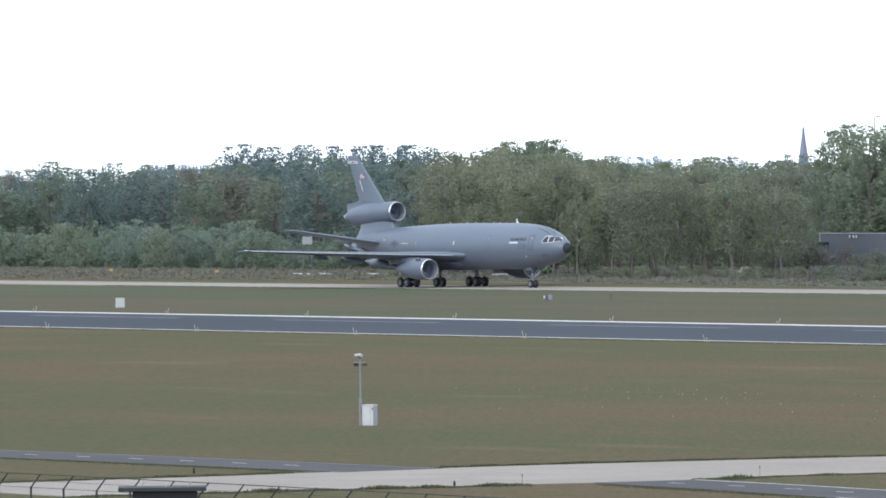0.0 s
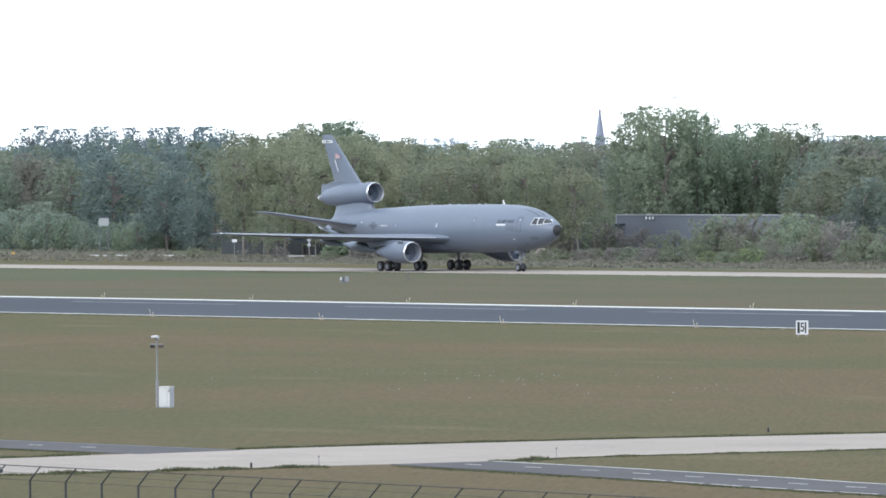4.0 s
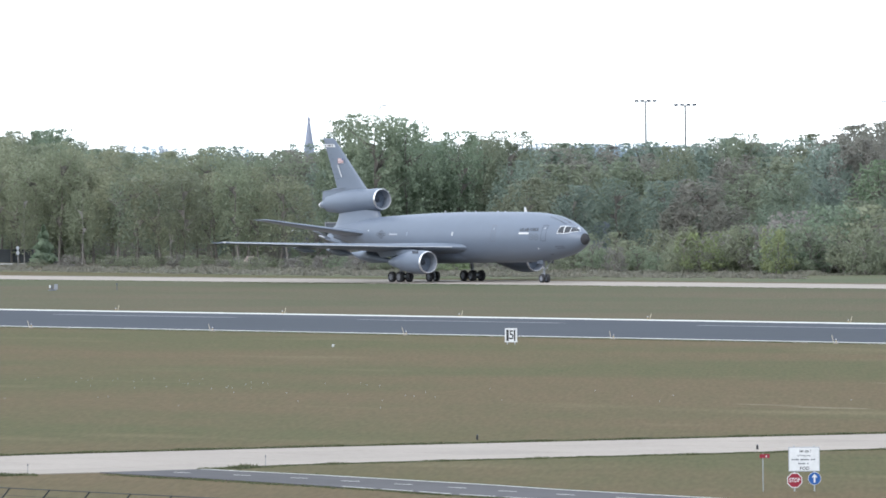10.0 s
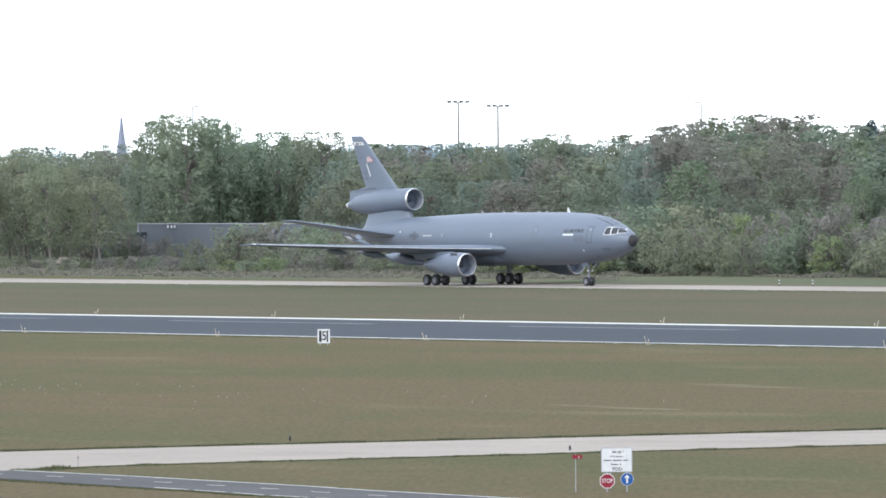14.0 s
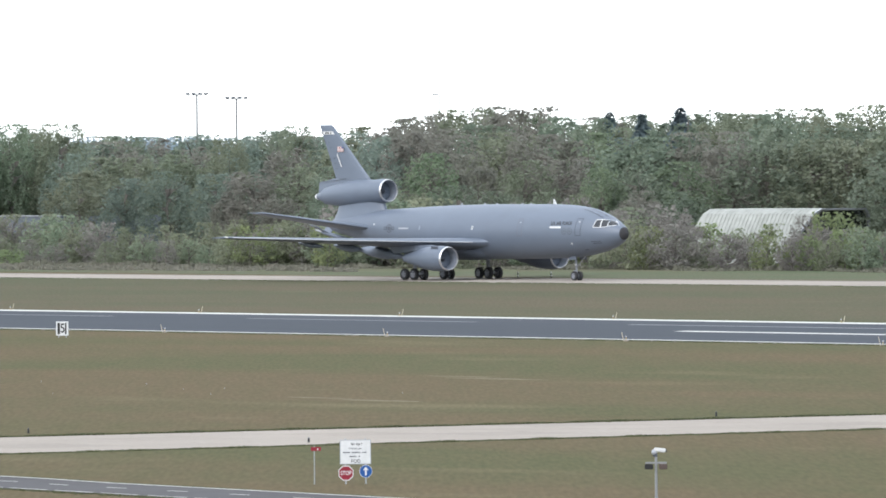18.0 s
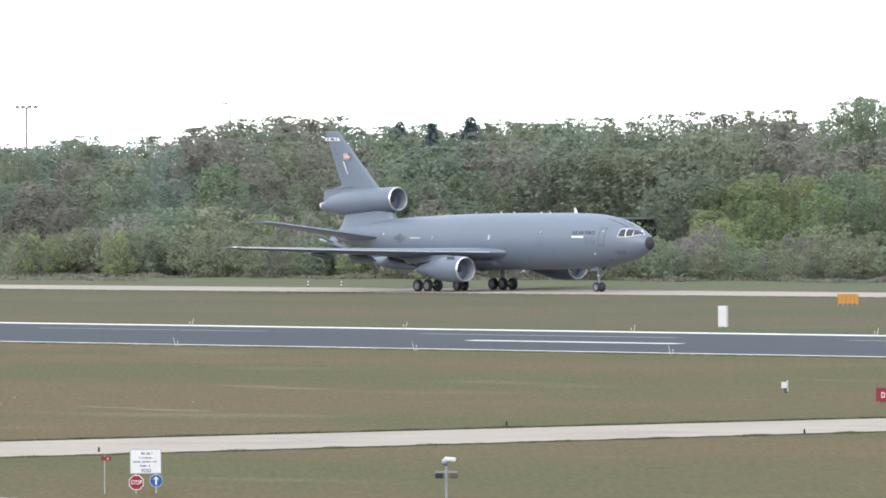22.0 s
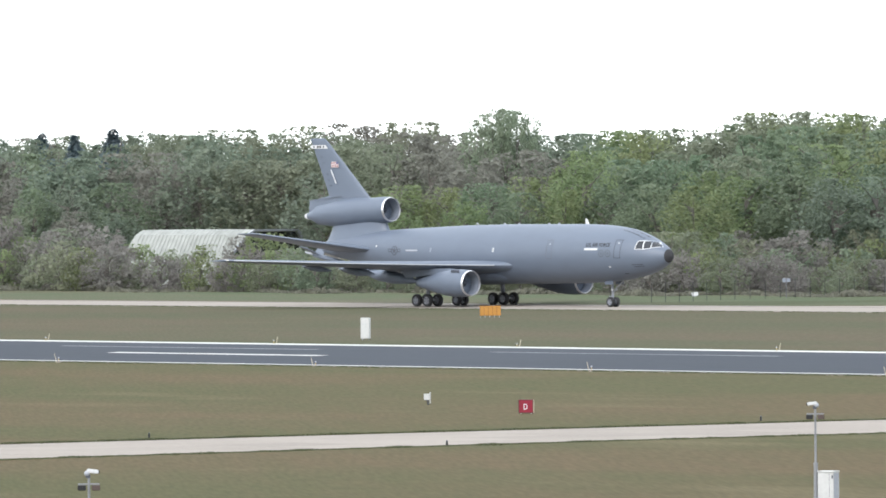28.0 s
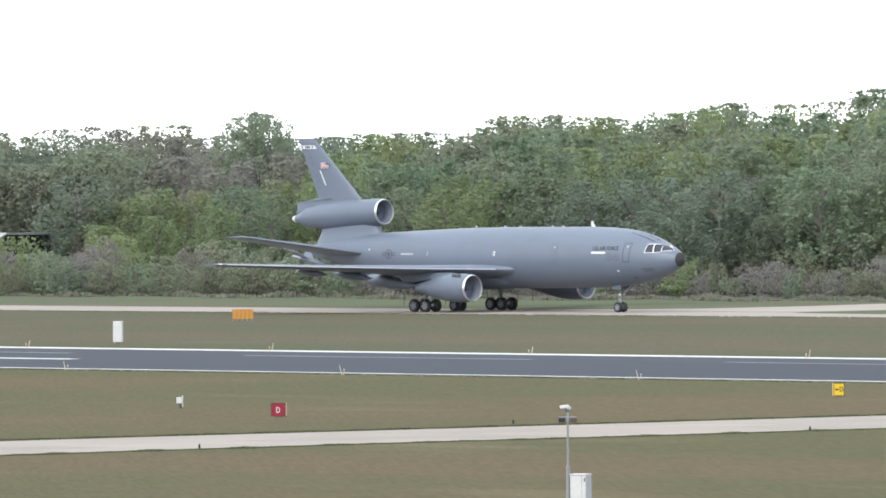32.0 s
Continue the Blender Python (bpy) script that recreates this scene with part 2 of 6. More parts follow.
# leaf colours carry painted haze: lightened and blued, most in grove and bluish
LEAF = {
    "olive": leaves("leaves_olive", (0.150, 0.174, 0.120), (0.214, 0.246, 0.168)),
    "green": leaves("leaves_green", (0.132, 0.170, 0.126), (0.190, 0.234, 0.168)),
    "spring": leaves("leaves_spring", (0.154, 0.200, 0.138), (0.222, 0.276, 0.184)),
    "bright": leaves("leaves_bright", (0.140, 0.188, 0.094), (0.222, 0.276, 0.130), 0.14),
    "mid": leaves("leaves_mid", (0.126, 0.176, 0.114), (0.192, 0.248, 0.154)),
    "thin": leaves("leaves_thin", (0.174, 0.196, 0.128), (0.240, 0.266, 0.172)),
    "twig": leaves("leaves_twig", (0.176, 0.168, 0.152), (0.240, 0.228, 0.204), 0.1),
    "catkin": leaves("leaves_catkin", (0.158, 0.180, 0.122), (0.222, 0.250, 0.164)),
    "pale": leaves("leaves_pale", (0.148, 0.190, 0.160), (0.208, 0.258, 0.212)),
    "young": leaves("leaves_young", (0.150, 0.196, 0.158), (0.212, 0.268, 0.210), 0.08),
    "dark": leaves("leaves_dark", (0.108, 0.148, 0.142), (0.166, 0.212, 0.194)),
    "grove": leaves("leaves_hazed_grove", (0.112, 0.152, 0.172), (0.160, 0.208, 0.226), 0.06),
    "brown": leaves("leaves_brown", (0.164, 0.164, 0.138), (0.226, 0.224, 0.184), 0.08),
    "bluish": leaves("leaves_hazed", (0.26, 0.32, 0.38), (0.31, 0.38, 0.44), 0.05),
}


# ---------------------------------------------------------------- mesh helpers
def add_box(bm, x0, y0, z0, x1, y1, z1, m=None):
    c = Matrix.Translation(((x0 + x1) / 2, (y0 + y1) / 2, (z0 + z1) / 2)) @ Matrix.Diagonal((x1 - x0, y1 - y0, z1 - z0, 1))
    return bmesh.ops.create_cube(bm, size=1, matrix=(m @ c) if m else c)["verts"]


def box(x0, y0, z0, x1, y1, z1, bevel=0.0, m=None):
    bm = bmesh.new()
    add_box(bm, x0, y0, z0, x1, y1, z1, m)
    if bevel:
        bmesh.ops.bevel(bm, geom=bm.edges[:], offset=bevel, segments=2, affect='EDGES')
    return bm


def add_rod(bm, p, q, r0, r1=None, n=8):
    """A tapered round bar from p to q."""
    p, q = Vector(p), Vector(q)
    d = q - p
    m = Matrix.Translation((p + q) / 2) @ d.to_track_quat('Z', 'Y').to_matrix().to_4x4()
    bmesh.ops.create_cone(bm, cap_ends=True, segments=n, radius1=r0, radius2=r0 if r1 is None else r1, depth=d.length, matrix=m)


def rod(p, q, r0, r1=None, n=8):
    bm = bmesh.new()
    add_rod(bm, p, q, r0, r1, n)
    return bm


def loft(rings, closed=True, caps=True):
    """Rings of equally many points, joined by quads."""
    bm = bmesh.new()
    rows = [[bm.verts.new(p) for p in ring] for ring in rings]
    n = len(rows[0])
    for a_, b_ in zip(rows, rows[1:]):
        for i in range(n if closed else n - 1):
            j = (i + 1) % n
            bm.faces.new((a_[i], a_[j], b_[j], b_[i]))
    if caps and closed:
        bm.faces.new(rows[0][::-1])
        bm.faces.new(rows[-1])
    bmesh.ops.recalc_face_normals(bm, faces=bm.faces[:])
    return bm


def turned(profile, n=24, m=None, caps=True):
    """A body of revolution about its x axis from (x, radius) pairs."""
    m = m or Matrix()
    return loft(caps=caps, rings=[[m @ Vector((x, r * math.cos(2 * math.pi * i / n), r * math.sin(2 * math.pi * i / n))) for i in range(n)] for x, r in profile])


def plate(outline, y0, y1):
    """A flat plate from an outline in x and z, between y0 and y1."""
    return loft([[(x, y0, z) for x, z in outline], [(x, y1, z) for x, z in outline]])


def finish(bm, name, material, smooth=None):
    me = bpy.data.meshes.new(name)
    bm.to_mesh(me)
    bm.free()
    for mt in (material if isinstance(material, (list, tuple)) else [material]):
        me.materials.append(mt)
    if smooth is not None:
        for p in me.polygons:
            p.use_smooth = True
        me.set_sharp_from_angle(angle=radians(smooth))
    return me


def part(name, bm, material, parent, label="", smooth=35):
    ob = new(name, finish(bm, name, material, smooth))
    ob.parent = parent
    if label:
        tagged(ob, label)
    return ob


def thing(name, at, label, category, group="", turn=0.0, kind=""):
    ob = new(name)
    ob.matrix_basis = pose(*at, 0, 0, turn)
    ob.empty_display_size = 0.2
    return tagged(ob, label, category, group, kind)


def solid(name, bm, material, label, category, kind="", smooth=35, group=""):
    return tagged(new(name, finish(bm, name, material, smooth)), label, category, group, kind)


def writing(text, size, name, material, parent, m, depth=0.004, squeeze=1.0):
    """Letters of Blender's own font as a thin mesh, centred, lying in the x-z plane and read from -y."""
    cu = bpy.data.curves.new(name, 'FONT')
    cu.body, cu.size, cu.align_x, cu.align_y, cu.extrude, cu.offset = text, size, 'CENTER', 'CENTER', depth, size * 0.012
    tmp = new("letters", cu)
    me = bpy.data.meshes.new_from_object(tmp.evaluated_get(bpy.context.evaluated_depsgraph_get()))
    bpy.data.objects.remove(tmp)
    me.transform(m @ Matrix.Rotation(radians(90), 4, 'X') @ Matrix.Diagonal((squeeze, 1, 1, 1)))
    me.materials.clear()
    me.materials.append(material)
    ob = new(name, me)
    ob.parent = parent
    return ob


# ---------------------------------------------------------------- ground, runway, roads
X0, X1 = -1900, 500


def ground():
    bm = bmesh.new()
    xs = [-4600, -2500, -1500, -1200, -1000, -850, -700, -550, -400, -250, -100, 200, 1200, 3000]
    ys = [-600, -100, 100, 200, 300, 400, 500, 600, 700, 850, 1100, 1800, 3000, 4700]
    g = [[bm.verts.new((x, y, 0)) for x in xs] for y in ys]
    for j in range(len(ys) - 1):
        for i in range(len(xs) - 1):
            bm.faces.new((g[j][i], g[j][i + 1], g[j + 1][i + 1], g[j + 1][i]))
    solid("ground", bm, GRASS, "flat airfield grass, mown, green and straw-brown", "grass", "structure", None)
    bm = bmesh.new()
    xs2 = [X0 + 60 * i for i in range(41)]
    v0, v1 = [bm.verts.new((x, 437.3, 0.006)) for x in xs2], [bm.verts.new((x, 563.8, 0.006)) for x in xs2]
    for i in range(40):
        bm.faces.new((v0[i], v0[i + 1], v1[i + 1], v1[i]))
    solid("infield", bm, INFIELD, "greener mown grass between the runway and the taxiway", "grass", "structure", None)


def infield_verge():
    bm = bmesh.new()
    xs = [-1500 + 30 * i for i in range(31)]
    low_ = [bm.verts.new((x, 512 + 9 * math.sin(x * 0.031) + 7 * math.sin(x * 0.083 + 1) + max(0.0, (x + 900) * 0.35), 0.011)) for x in xs]
    top_ = [bm.verts.new((x, 563.8, 0.011)) for x in xs]
    for i in range(30):
        bm.faces.new((low_[i], low_[i + 1], top_[i + 1], top_[i]))
    solid("infield_verge", bm, VERGE, "greener strip of grass along the taxiway", "grass", "structure", None)


RWY0, RWY1, RWYC, CROWN = 390.7, 437.1, 413.9, 0.40



def runway():
    def strip(y0, y1, z, lift, x0=X0, x1=X1):
        """A strip on the crowned runway, seen from the end a low roof."""
        h_ = lambda y: CROWN * (1 - abs(y - RWYC) / (RWY1 - RWYC)) + z
        bm = bmesh.new()
        ys = [y0] + ([RWYC] if y0 < RWYC < y1 else []) + [y1]
        top = [[bm.verts.new((x, y, h_(y) + lift)) for y in ys] for x in (x0, x1)]
        for i in range(len(ys) - 1):
            bm.faces.new((top[0][i], top[1][i], top[1][i + 1], top[0][i + 1]))
        res = bmesh.ops.extrude_face_region(bm, geom=bm.faces[:])
        for v in res["geom"]:
            if isinstance(v, bmesh.types.BMVert):
                v.co.z -= lift + 0.05 if lift > 0.03 else 0.02
        bmesh.ops.recalc_face_normals(bm, faces=bm.faces[:])
        return bm
    base = solid("runway", strip(RWY0, RWY1, 0.02, 0.05), ASPHALT, "dark grey asphalt runway with white markings", "runway", "structure", None)
    part("edge_line", strip(RWY0 + 0.1, RWY0 + 0.75, 0.02, 0.056), WHITE_LINE, base, "worn white edge line", None)
    # far strip runs past the runway's edge, widened to fit the camera's view
    part("edge_line", box(X0, RWY1 - 0.05, -0.05, X1, RWY1 + 3.2, 0.075), WHITE_LINE, base, "bright worn edge strip, widened to show from the camera", None)
    for i in range(-4, 12):
        x = -546 + 49.3 * i
        part("centre_line_dash", strip(RWYC - 0.45, RWYC + 0.45, 0.02, 0.056, x, x + 30), WORN_LINE, base, "", None)
    part("touchdown_stripe", strip(404.1, 405.3, 0.02, 0.056, -480, -456), WHITE_LINE, base, "white touchdown zone stripe", None)
    for i in range(0, 60):
        x = -1050 + 16 * i
        part("edge_slab", box(x, RWY0 - 0.6, -0.03, x + 15.94, RWY0 + 0.05, 0.03), CONCRETE, base, "", None)


def taxiways():
    t = solid("taxiway", box(X0, 563.8, -0.1, X1, 587.0, 0.02), CONCRETE, "pale concrete taxiway with darker joints", "taxiway", "structure", None)
    for y in (566.0, 584.2):
        part("shoulder_strip", box(X0, y, 0.0, X1, y + 0.5, 0.024), ROAD, t, "dark joint strip", None)
    # the branch that leaves it towards the wood, with a rounded corner
    bm = bmesh.new()
    pts = [(-600, 587.0), (-590, 588.3), (-582, 591.5), (-577.5, 597), (-576.5, 612), (-578.8, 626), (-581, 760), (-552, 760), (-551.6, 600), (-550, 590), (-546, 587.0)]
    f = bm.faces.new([bm.verts.new((x, y, 0.02)) for x, y in pts])
    r = bmesh.ops.extrude_face_region(bm, geom=[f])
    for v in r["geom"]:
        if isinstance(v, bmesh.types.BMVert):
            v.co.z = -0.08
    bmesh.ops.recalc_face_normals(bm, faces=bm.faces[:])
    solid("taxiway_branch", bm, CONCRETE, "pale concrete taxiway leading off towards the wood", "taxiway", "structure", None)
    bm = loft([[(x, y, z) for x, y in [(-553.0, 583.8), (-548, 580.6), (-538, 578.6), (-500, 577.6), (-420, 577.6), (-420, 640), (-551.0, 640), (-551.0, 600), (-551.6, 590)]] for z in (0.0, 0.034)])
    solid("verge", bm, MEADOW, "grass island between the taxiway and its branch", "grass", "structure", None)
    # the wide concrete track across the foreground, in slabs
    left = [(-332.8, 178), (-333.0, 186), (-333.4, 196), (-334.3, 202.5), (-335.0, 209), (-335.2, 215), (-334.6, 221), (-333.5, 230), (-329.5, 250), (-325.5, 271), (-322, 290), (-318, 309), (-313, 338), (-305, 391)]
    right = [(-316.4, 178), (-315.4, 190), (-314.4, 197), (-313.8, 202.5), (-312.4, 206), (-312.6, 209), (-315.0, 212), (-314.6, 220), (-313.2, 230), (-310, 250), (-307, 271), (-304, 290), (-300, 309), (-295, 338), (-287, 391)]
    base = None

    def edge(line, y):
        for (xa, ya), (xb, yb) in zip(line, line[1:]):
            if ya <= y <= yb:
                return xa + (xb - xa) * (y - ya) / (yb - ya)
        return line[-1][0]
    top = [(edge(left, y), y) for y in range(178, 391, 5)] + [(edge(right, y), y) for y in range(388, 177, -5)]
    bm = bmesh.new()
    f = bm.faces.new([bm.verts.new((x, y, 0.0)) for x, y in top])
    r = bmesh.ops.extrude_face_region(bm, geom=[f])
    for v in r["geom"]:
        if isinstance(v, bmesh.types.BMVert):
            v.co.z = -0.1
    bmesh.ops.recalc_face_normals(bm, faces=bm.faces[:])
    base = solid("concrete_road", bm, CONCRETE, "wide pale concrete track of cast slabs across the grass", "road", "structure", None)
    y = 178.0
    while y < 386:
        for k in range(4):
            u0, u1 = k / 4, (k + 1) / 4
            c = []
            for yy, u in ((y + 0.02, u0), (y + 0.02, u1), (y + 4.98, u1), (y + 4.98, u0)):
                a_, b_ = edge(left, yy), edge(right, yy)
                c.append((a_ + (b_ - a_) * u + (0.02 if u == u0 else -0.02), yy))
            rings = [[(px_, py_, z) for px_, py_ in c] for z in (-0.05, 0.03)]
            part("slab", loft(rings), CONCRETE, base, "", None)
        y += 5.0
    def ribbon(low, high, z0, z1):
        """A strip between two lines of (x, y), each from west to east."""
        rings = [[(xa, ya, z0), (xa, ya, z1), (xb, yb, z1), (xb, yb, z0)] for (xa, ya), (xb, yb) in zip(low, high)]
        return loft(rings)
    wl = [(-900, 160.0), (-400, 198.4), (-374, 200.3), (-359, 201.4), (-346, 202.0), (-333.6, 202.4)]
    wh = [(-900, 166.8), (-400, 205.0), (-374, 206.9), (-362, 207.9), (-345, 208.4), (-334.4, 208.6)]
    el = [(-313.2, 203.4), (-303, 202.6), (-287, 200.6), (-281, 199.6), (-240, 196.2), (-100, 184.0)]
    eh = [(-312.9, 209.0), (-303, 208.5), (-287, 206.9), (-281, 205.9), (-240, 202.6), (-100, 191.0)]

    def shifted(line, dy):
        return [(x, y + dy) for x, y in line]
    mid = lambda x: float(np.interp(x, [p[0] for p in wl[:-1] + el[1:]], [(p[1] + q[1]) / 2 for p, q in zip(wl[:-1] + el[1:], wh[:-1] + eh[1:])]))
    road = solid("service_road", ribbon(wl, wh, -0.1, 0.045), ROAD, "narrow grey asphalt service road with white dashes", "road", "structure", None)
    part("road_bed", ribbon(el, eh, -0.1, 0.045), ROAD, road, "", None)
    for i in range(-26, 40):
        x = -310.6 + 4.75 * i
        if -341 < x < -312:
            continue
        part("lane_dash", box(x, mid(x) + 0.2, 0.03, x + 1.3, mid(x) + 0.27, 0.052), WHITE_LINE, road, "", None)
    part("edge_line", ribbon(shifted(wh, -0.35), shifted(wh, -0.2), 0.03, 0.052), WORN_LINE, road, "thin worn white edge line", None)
    part("edge_line", ribbon(shifted(eh, -0.35), shifted(eh, -0.2), 0.03, 0.052), WHITE_LINE, road, "thin white edge line", None)
    low_edge = lambda x: float(np.interp(x, [p[0] for p in el], [p[1] for p in el])) + 0.2
    for i in range(14):
        x = -291 + 3.6 * i
        part("edge_dash", ribbon([(x, low_edge(x)), (x + 2.9, low_edge(x + 2.9))], [(x, low_edge(x) + 0.12), (x + 2.9, low_edge(x + 2.9) + 0.12)], 0.03, 0.052), WHITE_LINE, road, "", None)


ground()
infield_verge()
runway()
taxiways()


# ---------------------------------------------------------------- the aircraft: x forward from the nose wheel, z up from the ground
def interp(table, x):
    return float(np.interp(x, [p[0] for p in table][::-1], [p[1] for p in table][::-1]))


TOP = [(8.54, 5.2), (8.45, 5.55), (8.2, 5.85), (7.8, 6.12), (7.23, 6.45), (6.6, 6.75), (5.69, 7.15), (4.6, 7.52), (3.2, 7.88), (1.81, 8.12), (-0.5, 8.34), (-3.66, 8.42), (-15, 8.42), (-22, 8.3), (-26.9, 8.12), (-31.8, 7.92), (-35.9, 7.72), (-40.9, 7.42), (-43.0, 6.95), (-43.7, 6.5), (-44.0, 6.1)]
BOTTOM = [(8.54, 5.16), (8.45, 4.85), (8.2, 4.54), (7.8, 4.27), (7.23, 3.96), (6.6, 3.68), (5.69, 3.4), (4.6, 3.14), (3.2, 2.9), (1.81, 2.7), (-0.5, 2.5), (-3.66, 2.42), (-9, 2.33), (-15, 2.3), (-22, 2.32), (-26.9, 2.6), (-31.8, 3.25), (-35.9, 3.95), (-40.9, 4.85), (-43.2, 5.3), (-44.0, 5.55)]


def hull(x):
    """Middle height, half height and half width of the fuselage at x."""
    t_, b_ = interp(TOP, x), interp(BOTTOM, x)
    hz_ = (t_ - b_) / 2
    return (t_ + b_) / 2, hz_, min(3.01, hz_ * (1.0 if x > -22 else 0.97))


def skin(x, z, out=0.01):
    """The point of the right-hand skin at x and height z."""
    c, hz_, hy = hull(x)
    return Vector((x, -hy * math.sqrt(max(0.0, 1 - ((z - c) / hz_) ** 2)) - out, z))


def patch(cells, out, thick=0.02):
    """A thin sheet that follows the right-hand skin over a grid of (x, z)."""
    bm = bmesh.new()
    for grid in cells:
        v = [[bm.verts.new(skin(x, z, out)) for x, z in row] for row in grid]
        for a_, b_ in zip(v, v[1:]):
            for i in range(len(a_) - 1):
                bm.faces.new((a_[i], a_[i + 1], b_[i + 1], b_[i]))
    r = bmesh.ops.extrude_face_region(bm, geom=bm.faces[:])
    for q in r["geom"]:
        if isinstance(q, bmesh.types.BMVert):
            q.co.y += thick
    bmesh.ops.recalc_face_normals(bm, faces=bm.faces[:])
    return bm


def quad(p00, p10, p11, p01, n=5, m=3):
    """A grid of (x, z) between four corners."""
    g = []
    for j in range(m + 1):
        v = j / m
        row = []
        for i in range(n + 1):
            u = i / n
            row.append(tuple((1 - u) * (1 - v) * p00[k] + u * (1 - v) * p10[k] + u * v * p11[k] + (1 - u) * v * p01[k] for k in (0, 1)))
        g.append(row)
    return g


def on_skin(ob, out=0.012):
    """Lays thin letters on the right-hand skin."""
    for v in ob.data.vertices:
        v.co.y += skin(v.co.x, v.co.z, out).y
    return ob


PLUG = plain("plug_grey", (0.2, 0.22, 0.26), 0.5)
GEAR_GREY = plain("gear_grey", (0.2, 0.21, 0.235), 0.5)
BADGE = plain("badge_grey", (0.1, 0.115, 0.138), 0.5)


def outline(x0, z0, x1, z1, w, lean=0.0):
    """Four thin strips round a door."""
    s = lean * (z1 - z0)
    return [quad((x0, z0), (x1, z0), (x1, z0 + w), (x0, z0 + w)), quad((x0 + s, z1 - w), (x1 + s, z1 - w), (x1 + s, z1), (x0 + s, z1)),
            quad((x0, z0), (x0 + w, z0), (x0 + w + s, z1), (x0 + s, z1), 1, 6), quad((x1 - w, z0), (x1, z0), (x1 + s, z1), (x1 - w + s, z1), 1, 6)]


def foil(chord, thick, n=12):
    """An aerofoil outline from its leading edge backwards."""
    xs = [(1 - math.cos(math.pi * i / n)) / 2 for i in range(n + 1)]
    th = lambda x: thick * 5 * (0.2969 * math.sqrt(x) - 0.126 * x - 0.3516 * x * x + 0.2843 * x ** 3 - 0.1015 * x ** 4)
    up = [(-x * chord, th(x) * chord) for x in xs]
    return up + [(x, -z * 0.8) for x, z in up[-2:0:-1]]


def wing(stations):
    """Stations: y, leading edge x, chord, height, thickness, slope down to the back."""
    return loft([[(le + px_, y, z + pz + px_ * k) for px_, pz in foil(c, t)] for y, le, c, z, t, k in stations])


def nacelle(parent, x, y, z, r, length, tail, name, slope=0.0):
    m = Matrix.Translation((x, y, z)) @ Matrix.Rotation(slope, 4, 'Y')
    cowl = part(name, turned([(-0.2, r * 1.022), (-0.35, r * 1.045), (-1.2, r * 1.10), (-2.6, r * 1.08)] + ([(-length * 0.34, r * 1.16), (-length * 0.5, r * 1.2), (-length * 0.66, r * 1.15), (-length * 0.84, r * 0.97), (-length, r * 0.78), (-length + 0.1, r * 0.72), (-length * 0.8, r * 0.7)] if length > 8 else [(-length * 0.65, r * 0.98), (-length * 0.85, r * 0.80), (-length, r * 0.64), (-length + 0.1, r * 0.58), (-length * 0.8, r * 0.6)]), 32, m, False), GREY_PAINT, parent, "grey engine cowling")
    part("intake_lip", turned([(-0.2, r * 1.03), (-0.1, r * 1.012), (-0.02, r * 0.985), (0.0, r * 0.965), (-0.02, r * 0.945), (-0.1, r * 0.93), (-0.16, r * 0.925)], 32, m, False), BARE_METAL, cowl, "bare metal intake lip")
    part("intake_duct", turned([(-0.13, r * 0.928), (-0.7, r * 0.89), (-1.3, r * 0.87), (-1.3, r * 0.3), (-1.32, r * 0.02)], 32, m, False), PLUG, cowl, "grey intake duct")
    blade = finish(box(-1.2, -0.1, r * 0.28, -1.17, 0.1, r * 0.85), "fan_blade", GREY_PAINT)
    for i in range(24):
        f = new("fan_blade", blade)
        f.parent, f.matrix_basis = cowl, m @ Matrix.Rotation(i * math.pi / 12, 4, 'X') @ Matrix.Translation((-1.18, 0, 0)) @ Matrix.Rotation(0.5, 4, 'Z') @ Matrix.Translation((1.18, 0, 0))
    part("spinner", turned([(-0.75, 0.02), (-0.85, r * 0.12), (-1.05, r * 0.24), (-1.2, r * 0.29), (-1.28, r * 0.05)], 20, m), GREY_DARK, cowl)
    part("exhaust", turned([(-length * 0.75, r * 0.62), (-length - 0.6, r * 0.55), (-tail + 0.5, r * 0.38), (-tail, r * 0.30), (-tail + 0.02, r * 0.22), (-tail + 0.6, r * 0.2)], 24, m), GREY_PAINT, cowl, "grey exhaust cone")
    return cowl


def wheel(parent, x, y, r, w, label=""):
    """A tyre with a rim, that turns about its axle."""
    tyre = part("wheel", turned([(-w * 0.38, r * 0.55), (-w / 2, r * 0.64), (-w / 2, r * 0.86), (-w * 0.36, r * 0.97), (-w * 0.12, r), (w * 0.12, r), (w * 0.36, r * 0.97), (w / 2, r * 0.86), (w / 2, r * 0.64), (w * 0.38, r * 0.55)], 24, Matrix.Rotation(radians(90), 4, 'Z'), False), TYRE, parent, label or "black tyre")
    part("rim", turned([(-w * 0.42, 0.05), (-w * 0.44, r * 0.2), (-w * 0.36, r * 0.3), (-w * 0.40, r * 0.56), (-w * 0.46, r * 0.62), (w * 0.46, r * 0.62), (w * 0.40, r * 0.56), (w * 0.36, r * 0.3), (w * 0.44, r * 0.2), (w * 0.42, 0.05)], 16, Matrix.Rotation(radians(90), 4, 'Z')), GEAR_GREY, tyre, "grey rim")
    hole = finish(box(-0.035, -w * 0.47, r * 0.3, 0.035, w * 0.47, r * 0.54), "rim_hole", GREY_DARK)
    for i in range(5):
        h_ = new("rim_hole", hole)
        h_.parent, h_.matrix_basis = tyre, Matrix.Rotation(i * 2 * math.pi / 5, 4, 'Y')
    tyre.matrix_basis = Matrix.Translation((x, y, r))
    return tyre, x, y, r


